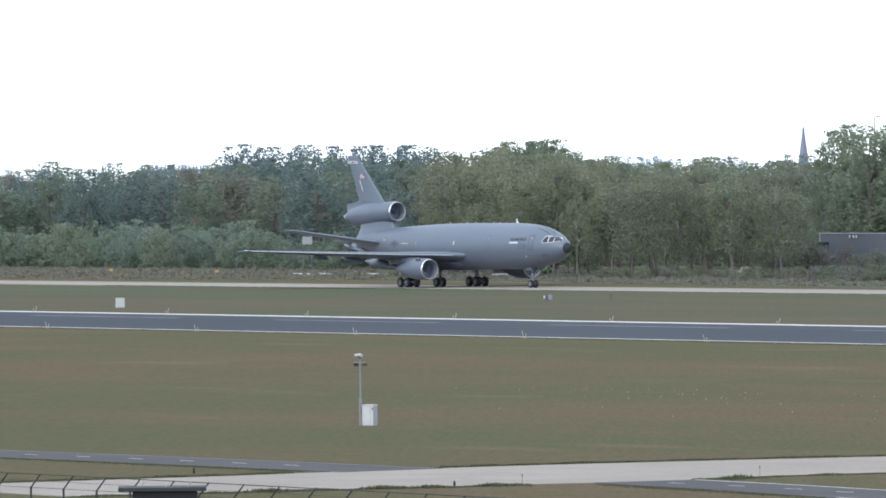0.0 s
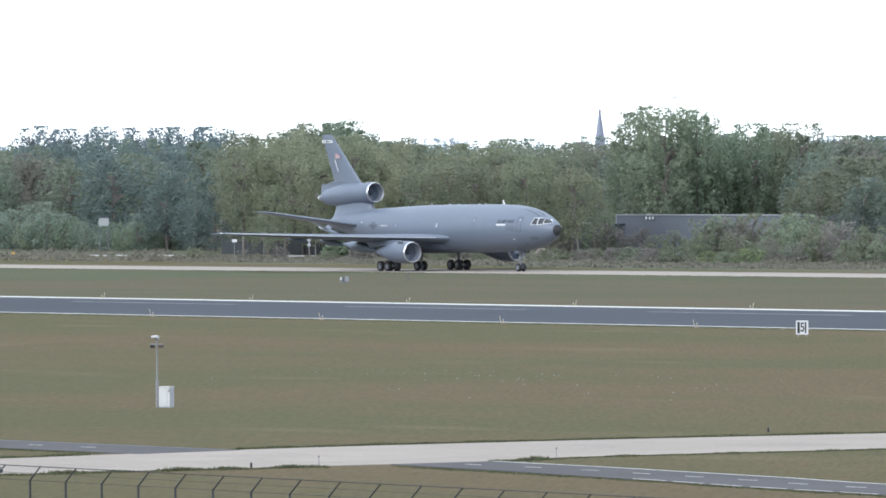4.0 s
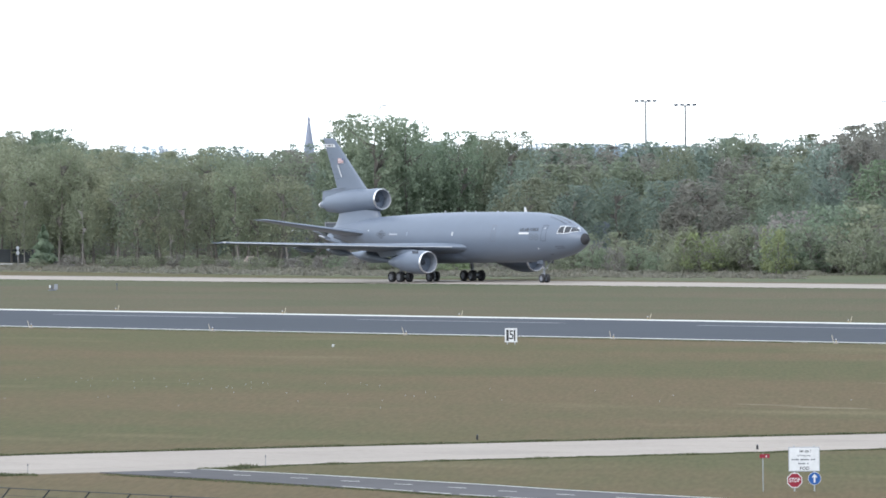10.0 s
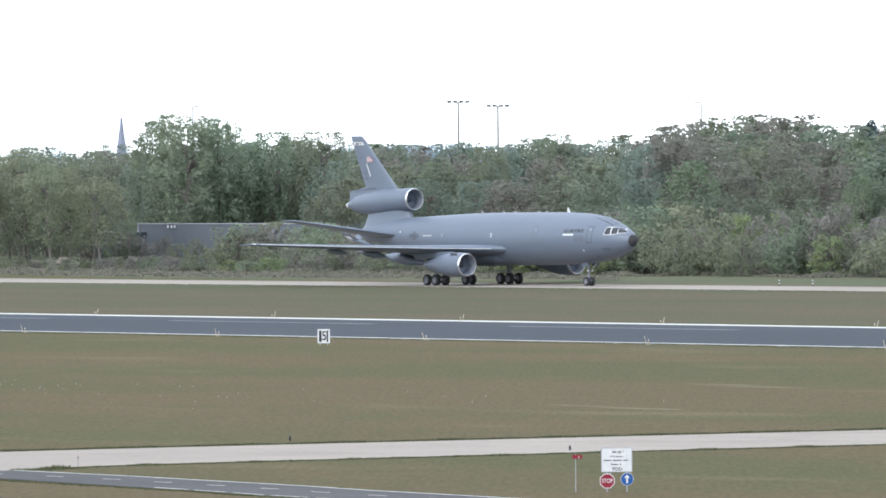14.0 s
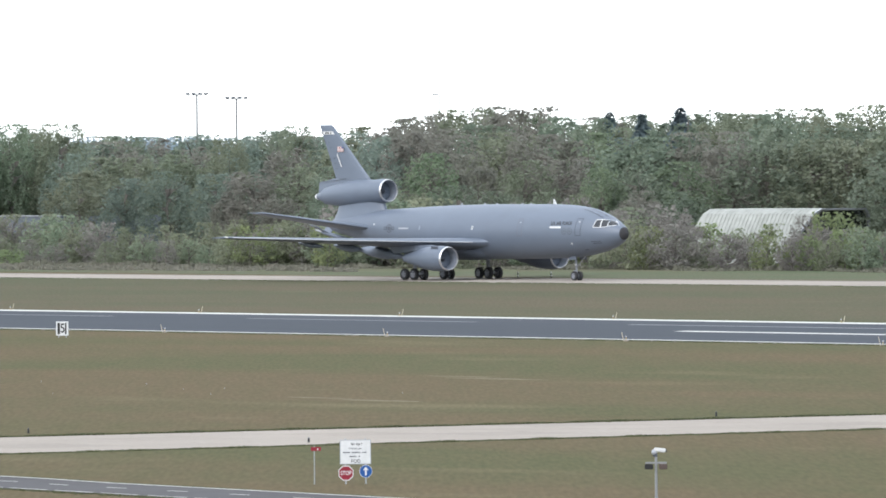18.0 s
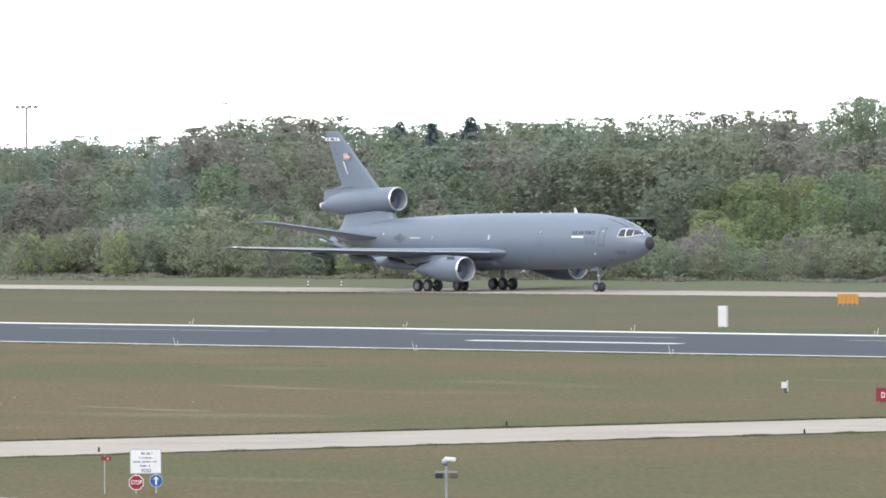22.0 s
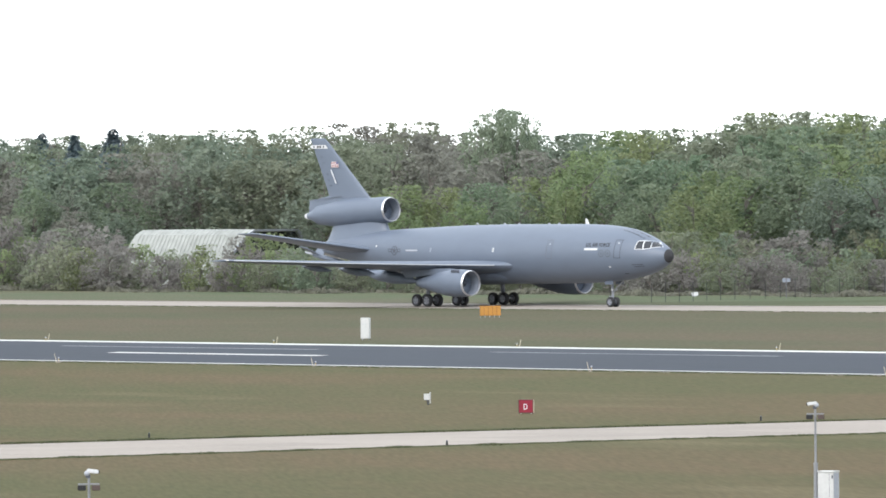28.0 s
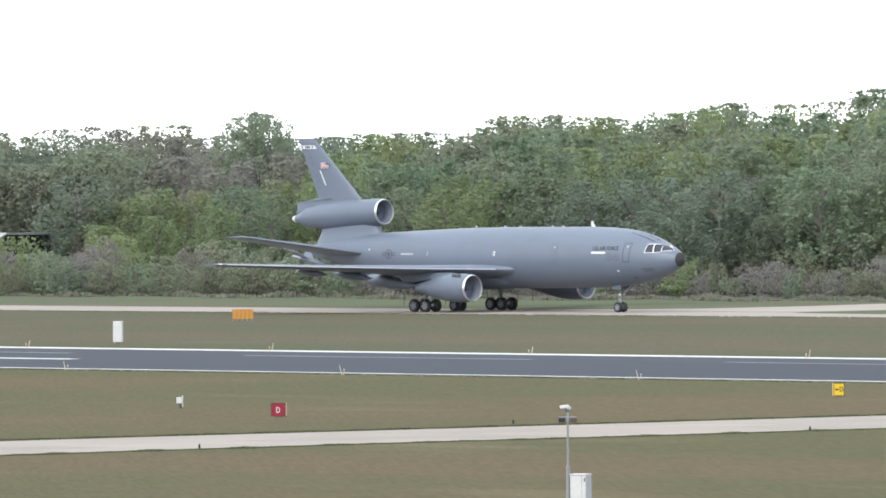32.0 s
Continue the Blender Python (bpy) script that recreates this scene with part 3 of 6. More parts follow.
def aircraft():
    ac = thing("aircraft", (-904.1, 578.0, 0.0), "grey three-engined tanker jet taxiing on the concrete taxiway", "aircraft")
    rings = []
    xs = [8.53, 8.5, 8.42, 8.3, 8.1, 7.85, 7.5, 7.1, 6.6, 6.0, 5.4, 4.7, 4.0, 3.2, 2.4, 1.4, 0.3, -1, -2.5, -4, -7, -10, -13, -16, -19, -22, -24, -26, -28, -30, -32, -34, -36, -38, -40, -41.5, -42.6, -43.4, -43.85, -44.0]
    for x in xs:
        c, hz_, hy = hull(x)
        rings.append([(x, hy * math.sin(2 * math.pi * i / 48), c + hz_ * math.cos(2 * math.pi * i / 48)) for i in range(48)])
    body = part("fuselage", loft(rings), GREY_PAINT, ac, "grey painted fuselage", 50)
    # radome: a shell just over the nose
    shell = []
    for x in (8.56, 8.53, 8.48, 8.4, 8.3, 8.18, 8.17):
        c, hz_, hy = hull(min(x, 8.53))
        k = 0.02 if x < 8.55 else -0.01
        shell.append([(x + 0.012, max(0.005, hy + k) * math.sin(2 * math.pi * i / 40), c + max(0.005, hz_ + k) * math.cos(2 * math.pi * i / 40)) for i in range(40)])
    part("radome", loft(shell), TYRE, body, "black nose cone", 50)
    # cockpit glazing
    panes = [((5.24, 5.93), (6.03, 5.92), (5.81, 6.69), (5.32, 6.69)), ((6.14, 5.93), (6.77, 6.0), (6.55, 6.65), (5.92, 6.69)), ((6.85, 6.06), (7.64, 6.15), (7.06, 6.52), (6.64, 6.63))]
    part("window_frame", patch([quad((5.15, 5.87), (6.08, 5.86), (5.85, 6.76), (5.25, 6.76)), quad((6.08, 5.86), (6.82, 5.95), (6.6, 6.7), (5.85, 6.76)), quad((6.82, 6.0), (7.75, 6.1), (7.08, 6.56), (6.6, 6.7))], 0.012), WHITE, body, "pale cockpit window surround")
    for p in panes:
        part("window_pane", patch([quad(*p)], 0.022), GLASS, body, "dark cockpit glass")
    # doors, lettering, insignia
    for x0, z0, z1, w_, m_ in ((2.75, 4.97, 6.86, 0.82, GREY_DARK), (-6.75, 4.9, 6.85, 0.85, surface("door_joint", (0.085, 0.095, 0.118), (0.09, 0.1, 0.125), 0.5))):
        part("door_outline", patch(outline(x0, z0, x0 + w_, z1, 0.07, 0.04), 0.01), m_, body, "dark outline of the closed door")
        part("door_window", patch([quad((x0 + 0.42, z0 + 1.45), (x0 + 0.6, z0 + 1.45), (x0 + 0.6, z0 + 1.6), (x0 + 0.42, z0 + 1.6), 1, 1)], 0.014), GREY_LIGHT, body)
    part("lettering_bar", patch([quad((-1.13, 5.8), (0.65, 5.8), (0.65, 6.0), (-1.13, 6.0))], 0.012), WHITE, body, "white stripe")
    on_skin(writing("U.S. AIR FORCE", 0.52, "lettering", BLACK, body, Matrix.Translation((0.62, 0, 6.32)), 0.004, 0.92))
    for x in (1.15, 2.02):
        ring = [[(x + r_ * math.cos(a_), 5.47 + r_ * 1.05 * math.sin(a_)) for a_ in [i * math.pi / 10 for i in range(21)]] for r_ in (0.26, 0.38)]
        part("badge", patch([ring], 0.01), BADGE, body, "faint round unit badge")
        part("badge", patch([quad((x - 0.12, 5.36), (x + 0.12, 5.36), (x + 0.12, 5.58), (x - 0.12, 5.58), 2, 2)], 0.01), BADGE, body)
    cx, cz = -30.4, 5.73
    rim = [[(cx + r_ * math.cos(a_), cz + r_ * math.sin(a_)) for a_ in [i * math.pi / 12 for i in range(25)]] for r_ in (0.40, 0.50)]
    part("insignia_ring", patch([rim], 0.012), GREY_DARK, body, "dark ring of the insignia")
    tips = [(cx + 0.40 * math.sin(i * 2 * math.pi / 5), cz + 0.40 * math.cos(i * 2 * math.pi / 5)) for i in range(5)]
    for i in range(5):
        a_, b_ = (cx + 0.16 * math.sin((i - 0.5) * 2 * math.pi / 5), cz + 0.16 * math.cos((i - 0.5) * 2 * math.pi / 5)), (cx + 0.16 * math.sin((i + 0.5) * 2 * math.pi / 5), cz + 0.16 * math.cos((i + 0.5) * 2 * math.pi / 5))
        part("insignia_point", patch([quad((cx, cz), a_, tips[i], b_, 1, 1)], 0.012), GREY_DARK, body)
    for s in (-1, 1):
        part("insignia_bar", patch(outline(min(cx + s * 0.52, cx + s * 1.02), cz - 0.17, max(cx + s * 0.52, cx + s * 1.02), cz + 0.2, 0.08), 0.012), GREY_DARK, body, "dark bar of the insignia")
    part("lettering_bar", patch([quad((-28.45, 5.67), (-26.55, 5.67), (-26.55, 5.83), (-28.45, 5.83))], 0.015), GREY_LIGHT, body, "pale stripe")
    for x, z, m_ in ((-24.55, 5.58, PLUG), (-14.8, 5.6, WHITE)):
        part("cabin_window", patch([quad((x, z), (x + 0.25, z), (x + 0.29, z + 0.44), (x + 0.04, z + 0.44), 1, 2)], 0.015), m_, body, "pale window plug")
    part("cabin_window", patch([quad((-14.72, 5.7), (-14.66, 5.7), (-14.63, 5.96), (-14.69, 5.96), 1, 2)], 0.02), GREY_DARK, body)
    part("nose_lettering", patch([quad((4.75, 4.28), (6.0, 4.32), (6.0, 4.4), (4.75, 4.36)), quad((4.95, 4.08), (6.05, 4.14), (6.05, 4.22), (4.95, 4.16))], 0.012), GREY_DARK, body, "dark stencil lines")
    for x, z in ((1.95, 4.02), (-33.65, 6.1)):
        part("light", patch([quad((x, z), (x + 0.18, z), (x + 0.18, z + 0.16), (x, z + 0.16), 1, 1)], 0.03, 0.05), WHITE, body, "small pale lamp cover")
    part("vent", patch([quad((3.35, 3.38), (3.8, 3.4), (3.8, 3.46), (3.35, 3.44), 1, 1)], 0.012), BLACK, body)
    # dark walkway outline over the cockpit roof
    bm = bmesh.new()
    for y0, y1, xa, xb in ((-0.95, -0.87, 2.6, 5.6), (-0.3, -0.22, 3.0, 5.9), (-0.95, -0.22, 2.55, 2.68), (-0.9, -0.25, 4.6, 4.72), (-0.9, -0.25, 5.5, 5.62)):
        v = []
        for i in range(9):
            x = xa + (xb - xa) * i / 8
            c, hz_, hy = hull(x)
            v.append([bm.verts.new((x, y, c + hz_ * math.sqrt(1 - min(1, y / hy) ** 2) + 0.012)) for y in (y0, y1)])
        for p, q in zip(v, v[1:]):
            bm.faces.new((p[0], q[0], q[1], p[1]))
    part("walkway_marking", bm, BLACK, body, "black walkway outline", None)
    part("blade_antenna", plate([(-3.95, 8.4), (-3.4, 8.4), (-3.75, 8.98), (-3.95, 8.98)], -0.03, 0.03), WHITE, body, "white blade antenna", None)
    for x in (-9.5, -14.0, -16.2, -20.3, -8.0):
        part("blade_antenna", plate([(x, 8.38), (x + 0.35, 8.38), (x + 0.2, 8.56), (x + 0.02, 8.56)], -0.03, 0.03), GREY_LIGHT, body, "", None)
    # wings, with their engines and flap fairings
    for side, name in ((-1, "right_wing"), (1, "left_wing")):
        st = [(2.0 * side, -9.6, 16.8, 4.20, 0.07, 0.065), (2.85 * side, -12.1, 14.1, 4.24, 0.09, 0.067), (3.6 * side, -13.8, 12.2, 4.24, 0.115, 0.07), (8.6 * side, -17.7, 8.6, 4.36, 0.11, 0.055), (16 * side, -23.5, 5.9, 4.6, 0.10, 0.035), (24.6 * side, -30.25, 3.1, 4.96, 0.09, 0.02), (25.2 * side, -30.9, 2.7, 4.98, 0.06, 0.02)]
        wg = part(name, wing(st), GREY_PAINT, ac, "grey swept wing", 40)
        # pale rods paint the highlight along the leading edge
        le = [(le_ + 0.02, y, z) for y, le_, c, z, t, k in st[2:6]]
        bm = bmesh.new()
        for p, q in zip(le, le[1:]):
            add_rod(bm, p, q, 0.07, 0.06, 10)
        part("leading_edge", bm, GREY_LIGHT, wg, "pale strip painting the highlight along the leading edge", 40)
        part("tip_light", turned([(-0.35, 0.02), (-0.2, 0.09), (0.2, 0.1), (0.4, 0.02)], 10, Matrix.Translation((-30.9, 25.0 * side, 5.0))), WHITE, wg, "white wing tip light")
        for y, x, z, l_, r_ in ((7.4, -26.2, 3.1, 4.5, 0.66), (11.7, -26.7, 3.75, 2.8, 0.46), (15.6, -28.5, 4.1, 2.3, 0.34)):
            part("flap_fairing", turned([(l_, 0.03), (l_ * 0.65, r_ * 0.6), (l_ * 0.1, r_), (-l_ * 0.45, r_ * 0.85), (-l_, 0.05)], 14, Matrix.Translation((x + 0.9, y * side, z - 0.05)) @ Matrix.Rotation(0.1, 4, 'Y')), GREY_PAINT, wg, "flap track fairing", 50)
        nacelle(ac, -12.55, 7.95 * side, 2.48, 1.29, 5.9, 7.9, "engine")
        part("pylon", loft([[(x, (7.95 + dy) * side, z) for x, dy, z in sec] for sec in (
            [(-14.2, 0, 3.78), (-15.5, -0.2, 3.65), (-20.5, -0.2, 3.1), (-22.5, 0, 3.0), (-20.5, 0.2, 3.1), (-15.5, 0.2, 3.65)],
            [(-15.2, 0, 3.95), (-16.0, -0.22, 3.98), (-20.5, -0.22, 3.95), (-23.5, 0, 3.85), (-20.5, 0.22, 3.95), (-16.0, 0.22, 3.98)])]), GREY_PAINT, ac, "engine pylon")
    part("wing_fairing", loft([[(x, w_ * math.sin(a_), z + h_ * math.cos(a_)) for a_ in [math.pi * (0.5 + i / 16) for i in range(17)]] for x, w_, z, h_ in ((-11, 0.4, 3.2, 0.6), (-14.5, 2.3, 3.35, 1.05), (-18, 2.75, 3.4, 1.2), (-24, 2.75, 3.35, 1.15), (-28, 2.1, 3.4, 0.8), (-30, 0.4, 3.4, 0.3))]), GREY_PAINT, body, "belly fairing")
    # tail
    nacelle(ac, -33.35, 0, 9.99, 1.27, 11.4, 13.0, "tail_engine", radians(-3.0))
    part("engine_fairing", loft([[((xf + xr) / 2 + (xf - xr) / 2 * math.cos(a_), w_ * math.sin(a_), z) for a_ in [i * math.pi / 14 for i in range(28)]] for xf, xr, w_, z in ((-32.7, -43.3, 1.25, 6.7), (-33.6, -42.8, 1.0, 7.5), (-34.0, -42.5, 0.9, 8.2), (-34.3, -42.5, 0.9, 9.2))]), GREY_PAINT, ac, "fairing under the tail engine", 60)
    part("fin", loft([[(le_ + px_, pz, z) for px_, pz in foil(c, t)] for z, le_, c, t in ((10.6, -36.0, 7.4, 0.10), (11.3, -36.76, 6.3, 0.10), (14.4, -40.2, 4.35, 0.10), (17.1, -43.2, 2.65, 0.09), (17.42, -43.65, 2.35, 0.07), (17.5, -43.85, 2.15, 0.04))]), GREY_PAINT, ac, "tall grey tail fin", 40)
    part("lower_rudder", loft([[(le_ + px_, pz, z) for px_, pz in foil(c, t)] for z, le_, c, t in ((9.6, -39.5, 6.9, 0.07), (10.9, -39.5, 6.75, 0.07), (11.45, -39.5, 3.6, 0.06))]), GREY_PAINT, ac, "lower rudder block", 40)
    part("tail_cap", turned([(-46.75, 0.03), (-46.72, 0.22), (-46.4, 0.36), (-46.0, 0.4)], 12, Matrix.Translation((-0.12, 0, 9.3))), WHITE, ac, "white exhaust tip")
    for z in (12.5, 13.1, 13.7, 14.9, 15.5):
        k = (z - 11.3) / 6.2
        part("hinge_fairing", box(-42.4 - 2.9 * k, -0.2 + 0.1 * k, z, -42.05 - 2.9 * k, -0.12 + 0.1 * k, z + 0.055), BADGE, ac, "", None)
    part("rudder_gap", plate([(-41.0, 11.34), (-46.15, 10.93), (-46.15, 10.99), (-41.0, 11.42)], -0.26, -0.22), BADGE, ac, "", None)
    for s in (-1, 1):
        part("nacelle_strake", box(-14.6, 7.95 * s - 0.95, 3.55, -13.4, 7.95 * s - 0.9, 3.85), GREY_DARK, ac, "small fin on the engine cowling", None)
    fin_y = lambda z: -0.06 - 0.10 * (17.5 - z) / 6.2 * 2.2
    band = part("fin_band", plate([(-43.15 + 0.0, 16.42), (-45.73, 16.42), (-45.82, 16.78), (-43.5, 16.78)], -0.165, -0.15), WHITE, ac, "white band with dark figures", None)
    for x in (-43.9, -44.35, -44.6, -44.85, -45.4):
        part("dark_bar", box(x, -0.178, 16.49, x + 0.17, -0.164, 16.71), BLACK, band, "", None)
    flag = part("fin_flag", box(-42.5, -0.27, 14.42, -41.35, -0.25, 15.02), plain("flag_white", (0.6, 0.57, 0.55)), ac, "small red and white striped flag", None)
    bm = bmesh.new()
    for i in range(4):
        add_box(bm, -42.5, -0.276, 14.46 + i * 0.15, -41.35, -0.268, 14.53 + i * 0.15)
    part("flag_stripes", bm, RED, flag, "", None)
    part("flag_field", box(-41.7, -0.28, 14.8, -41.35, -0.27, 15.02), plain("flag_blue", (0.07, 0.09, 0.2)), flag, "", None)
    part("fin_stripe", plate([(-42.62, 14.2), (-42.5, 14.2), (-41.68, 12.72), (-41.8, 12.72)], -0.30, -0.24), WHITE, ac, "thin white slanting line", None)
    for side, name in ((-1, "right_tailplane"), (1, "left_tailplane")):
        part(name, wing([(1.2 * side, -34.2, 7.6, 5.7, 0.09, 0.0), (2.2 * side, -35.0, 7.0, 5.88, 0.09, 0.0), (10.5 * side, -42.3, 3.4, 7.5, 0.085, 0.0), (10.85 * side, -43.0, 2.7, 7.56, 0.05, 0.0)]), GREY_PAINT, ac, "grey tailplane", 40)
    boom = part("refuelling_boom", rod((-34.5, 0, 3.15), (-45.6, 0, 5.25), 0.3, 0.24, 14), GREY_PAINT, ac, "grey refuelling boom stowed under the tail")
    part("boom_tip", rod((-45.6, 0, 5.25), (-47.0, 0, 5.5), 0.14, 0.1, 12), GREY_LIGHT, boom)
    for s in (-1, 1):
        part("boom_fin", loft([[(x, s * y, z) for x, y, z in r] for r in ([(-44.4, 0.15, 5.25), (-45.7, 0.15, 5.45), (-45.7, 0.2, 5.38), (-44.4, 0.2, 5.18)], [(-45.2, 1.35, 6.0), (-46.4, 1.35, 6.15), (-46.4, 1.4, 6.1), (-45.2, 1.4, 5.95)])]), GREY_PAINT, boom, "grey boom fin", None)
    # undercarriage
    wheels = []
    for side in (-1, 1):
        leg = part("main_gear", rod((-22.1, 5.33 * side, 0.8), (-22.0, 5.0 * side, 3.4), 0.2, 0.26, 14), GEAR_GREY, ac, "grey main undercarriage leg")
        part("bogie_beam", rod((-23.1, 5.33 * side, 0.72), (-21.1, 5.33 * side, 0.72), 0.14), STEEL, leg, "bogie beam")
        for x in (-22.92, -21.28):
            part("axle", rod((x, 4.5 * side, 0.66), (x, 6.16 * side, 0.66), 0.09), STEEL, leg)
        part("landing_light", turned([(0.12, 0.13), (0.14, 0.1), (0.0, 0.1), (-0.14, 0.05)], 12, Matrix.Translation((-21.7, 5.75 * side, 2.45))), WHITE, leg, "pale landing light")
        part("side_brace", rod((-22.1, 5.2 * side, 2.4), (-23.9, 4.2 * side, 3.2), 0.09), STEEL, leg)
        part("gear_door", box(-23.2, 5.9 * side - 0.03, 2.2, -21.0, 5.9 * side + 0.03, 3.5), GREY_PAINT, leg, "open gear door", None)
        for x in (-22.92, -21.28):
            for y in (4.64, 6.02):
                wheels.append(wheel(ac, x, y * side, 0.66, 0.5))
    leg = part("centre_gear", rod((-22.9, 0, 0.7), (-22.6, 0, 2.9), 0.18, 0.22, 14), GEAR_GREY, ac, "grey centre undercarriage leg")
    part("axle", rod((-22.9, -0.6, 0.62), (-22.9, 0.6, 0.62), 0.09), STEEL, leg)
    for y in (-0.48, 0.48):
        wheels.append(wheel(ac, -22.9, y, 0.62, 0.45))
    leg = part("nose_gear", rod((0, 0, 0.6), (-0.15, 0, 2.9), 0.11, 0.15, 14), GEAR_GREY, ac, "grey nose undercarriage leg")
    part("axle", rod((0, -0.45, 0.52), (0, 0.45, 0.52), 0.07), STEEL, leg)
    part("drag_brace", rod((0.05, 0, 1.5), (1.6, 0, 2.75), 0.07), STEEL, leg)
    part("steering_link", rod((-0.25, -0.25, 1.1), (-0.25, 0.25, 1.1), 0.06), STEEL, leg)
    for y in (-0.75, 0.75):
        part("gear_door", box(-0.4, y - 0.02, 2.3, 0.8, y + 0.02, 2.72), GREY_PAINT, leg, "open nose gear door", None)
    for y in (-0.3, 0.3):
        part("taxi_light", turned([(0.16, 0.11), (0.2, 0.1), (0.0, 0.05)], 12, Matrix.Translation((0.05, y, 1.75))), WHITE, leg, "taxi light", None)
    for y in (-0.36, 0.36):
        wheels.append(wheel(ac, 0, y, 0.52, 0.36))
    return ac, wheels


AIRCRAFT, WHEELS = aircraft()


# ---------------------------------------------------------------- the wood
def along(az, d):
    """The place in the row at the distance d from the eye's line, at a bearing in degrees from +y."""
    return d * math.tan(radians(az)), d


PXD = 0.003916


def bearing(u):
    return -58.028 + (u - 784) * PXD


def crown_mesh(seed, h, w, low, boughs=15, clumps=12, per=22, size=0.24, shape=0.46, reach=0.6, fat=0.42, point=1.0, ragged=0.3):
    """Boughs round the middle of the crown, each a loose mass of leaf clumps of many small sprays, with gaps between them."""
    r = np.random.RandomState(seed)
    half, mid = (h - low) / 2, low + (h - low) * shape
    # boughs spread evenly over the crown, fewer of them low down
    k = np.arange(boughs) + 0.5
    up = 1 - 1.9 * k / boughs
    turn = k * 2.39996 + r.uniform(0, 6.28) + r.normal(size=boughs) * 0.35
    flat = np.sqrt(np.maximum(0, 1 - up * up))
    d = np.stack([flat * np.cos(turn), flat * np.sin(turn), up], 1)
    far = reach * (1 + 0.14 * r.normal(size=boughs)) * np.where(up > 0, 1 - (1 - point) * up, 1)
    centre = d * far[:, None]
    rad = fat * (0.75 + 0.5 * r.rand(boughs))
    n = boughs * clumps
    cd = r.normal(size=(n, 3)) + np.repeat(d, clumps, 0) * 0.8 + np.array([0, 0, 0.2])
    cd /= np.linalg.norm(cd, axis=1)[:, None]
    out = 0.3 + 0.74 * r.rand(n) ** 0.6 + ragged * 0.6 * np.maximum(r.normal(size=n) - 1.0, 0)
    cc = np.repeat(centre, clumps, 0) + cd * (np.repeat(rad, clumps) * out)[:, None]
    cr = np.repeat(rad, clumps) * (0.3 + 0.3 * r.rand(n))
    m = n * per
    ld = r.normal(size=(m, 3)) + np.repeat(cd, per, 0) * 0.6
    ld /= np.linalg.norm(ld, axis=1)[:, None]
    p = np.repeat(cc, per, 0) + ld * (np.repeat(cr, per) * r.rand(m) ** 0.45)[:, None]
    p = p * np.array([w / 2, w / 2, half])
    z = np.sort(p[:, 2])
    top, bottom = z[-max(3, m // 70)], z[max(3, m // 150)]
    p[:, 2] = np.maximum(np.where(p[:, 2] > 0, mid + p[:, 2] * (h - mid) / top, mid + p[:, 2] * (mid - low) / -bottom), 0.04)
    p[:, 2] = np.where(p[:, 2] > h, h + 0.25 * (p[:, 2] - h), p[:, 2])
    nrm = ld * 0.8 + 0.6 * r.normal(size=(m, 3))
    nrm /= np.linalg.norm(nrm, axis=1)[:, None]
    a_ = np.cross(nrm, r.normal(size=(m, 3)))
    a_ /= np.linalg.norm(a_, axis=1)[:, None]
    b_ = np.cross(nrm, a_)
    s = size * (0.45 + 0.9 * r.rand(m))[:, None]
    v = np.stack([p - a_ * s * 0.8 - b_ * s * 0.5, p + a_ * s * 0.8 - b_ * s * 0.4, p + b_ * s], 1).reshape(-1, 3)
    me = bpy.data.meshes.new("crown")
    me.from_pydata(v.tolist(), [], np.arange(m * 3).reshape(-1, 3).tolist())
    return me


def trunk_mesh(seed, h, w, low, thick, limbs=9):
    """A tapered, slightly bent trunk whose limbs are drawn out of its sides."""
    r = random.Random(seed)
    lean, bend = (r.uniform(-0.4, 0.4), r.uniform(-0.4, 0.4)), r.uniform(-0.25, 0.25)
    rings, n = [], 6
    for i in range(10):
        k = i / 9
        q = thick * (1.25 if i == 0 else 1.0 - 0.86 * k)
        cx, cy = lean[0] * k + bend * math.sin(k * 6), lean[1] * k + bend * math.cos(k * 5) - bend
        rings.append([(cx + q * math.cos(2 * math.pi * j / n), cy + q * math.sin(2 * math.pi * j / n), -0.1 + h * 0.92 * k) for j in range(n)])
    bm = loft(rings)
    sides = [f for f in bm.faces if len(f.verts) == 4 and low * 0.9 < f.calc_center_median().z < h * 0.78]
    for f in r.sample(sides, min(limbs, len(sides))):
        mid_ = f.calc_center_median()
        a_ = math.atan2(f.normal.y, f.normal.x) + r.uniform(-0.3, 0.3)
        l_ = w * r.uniform(0.22, 0.42)
        way = Vector((math.cos(a_), math.sin(a_), r.uniform(0.6, 1.1)))
        for part_, size in ((0.45, 0.34), (1.0, 0.08)):
            f = bmesh.ops.extrude_discrete_faces(bm, faces=[f])["faces"][0]
            at, turn_ = mid_ + way * l_ * part_, way.normalized().to_track_quat('Z', 'Y')
            for j, v in enumerate(f.verts):
                g = 2 * math.pi * j / len(f.verts)
                v.co = at + turn_ @ Vector((math.cos(g), math.sin(g), 0)) * thick * size
    bmesh.ops.recalc_face_normals(bm, faces=bm.faces[:])
    return bm


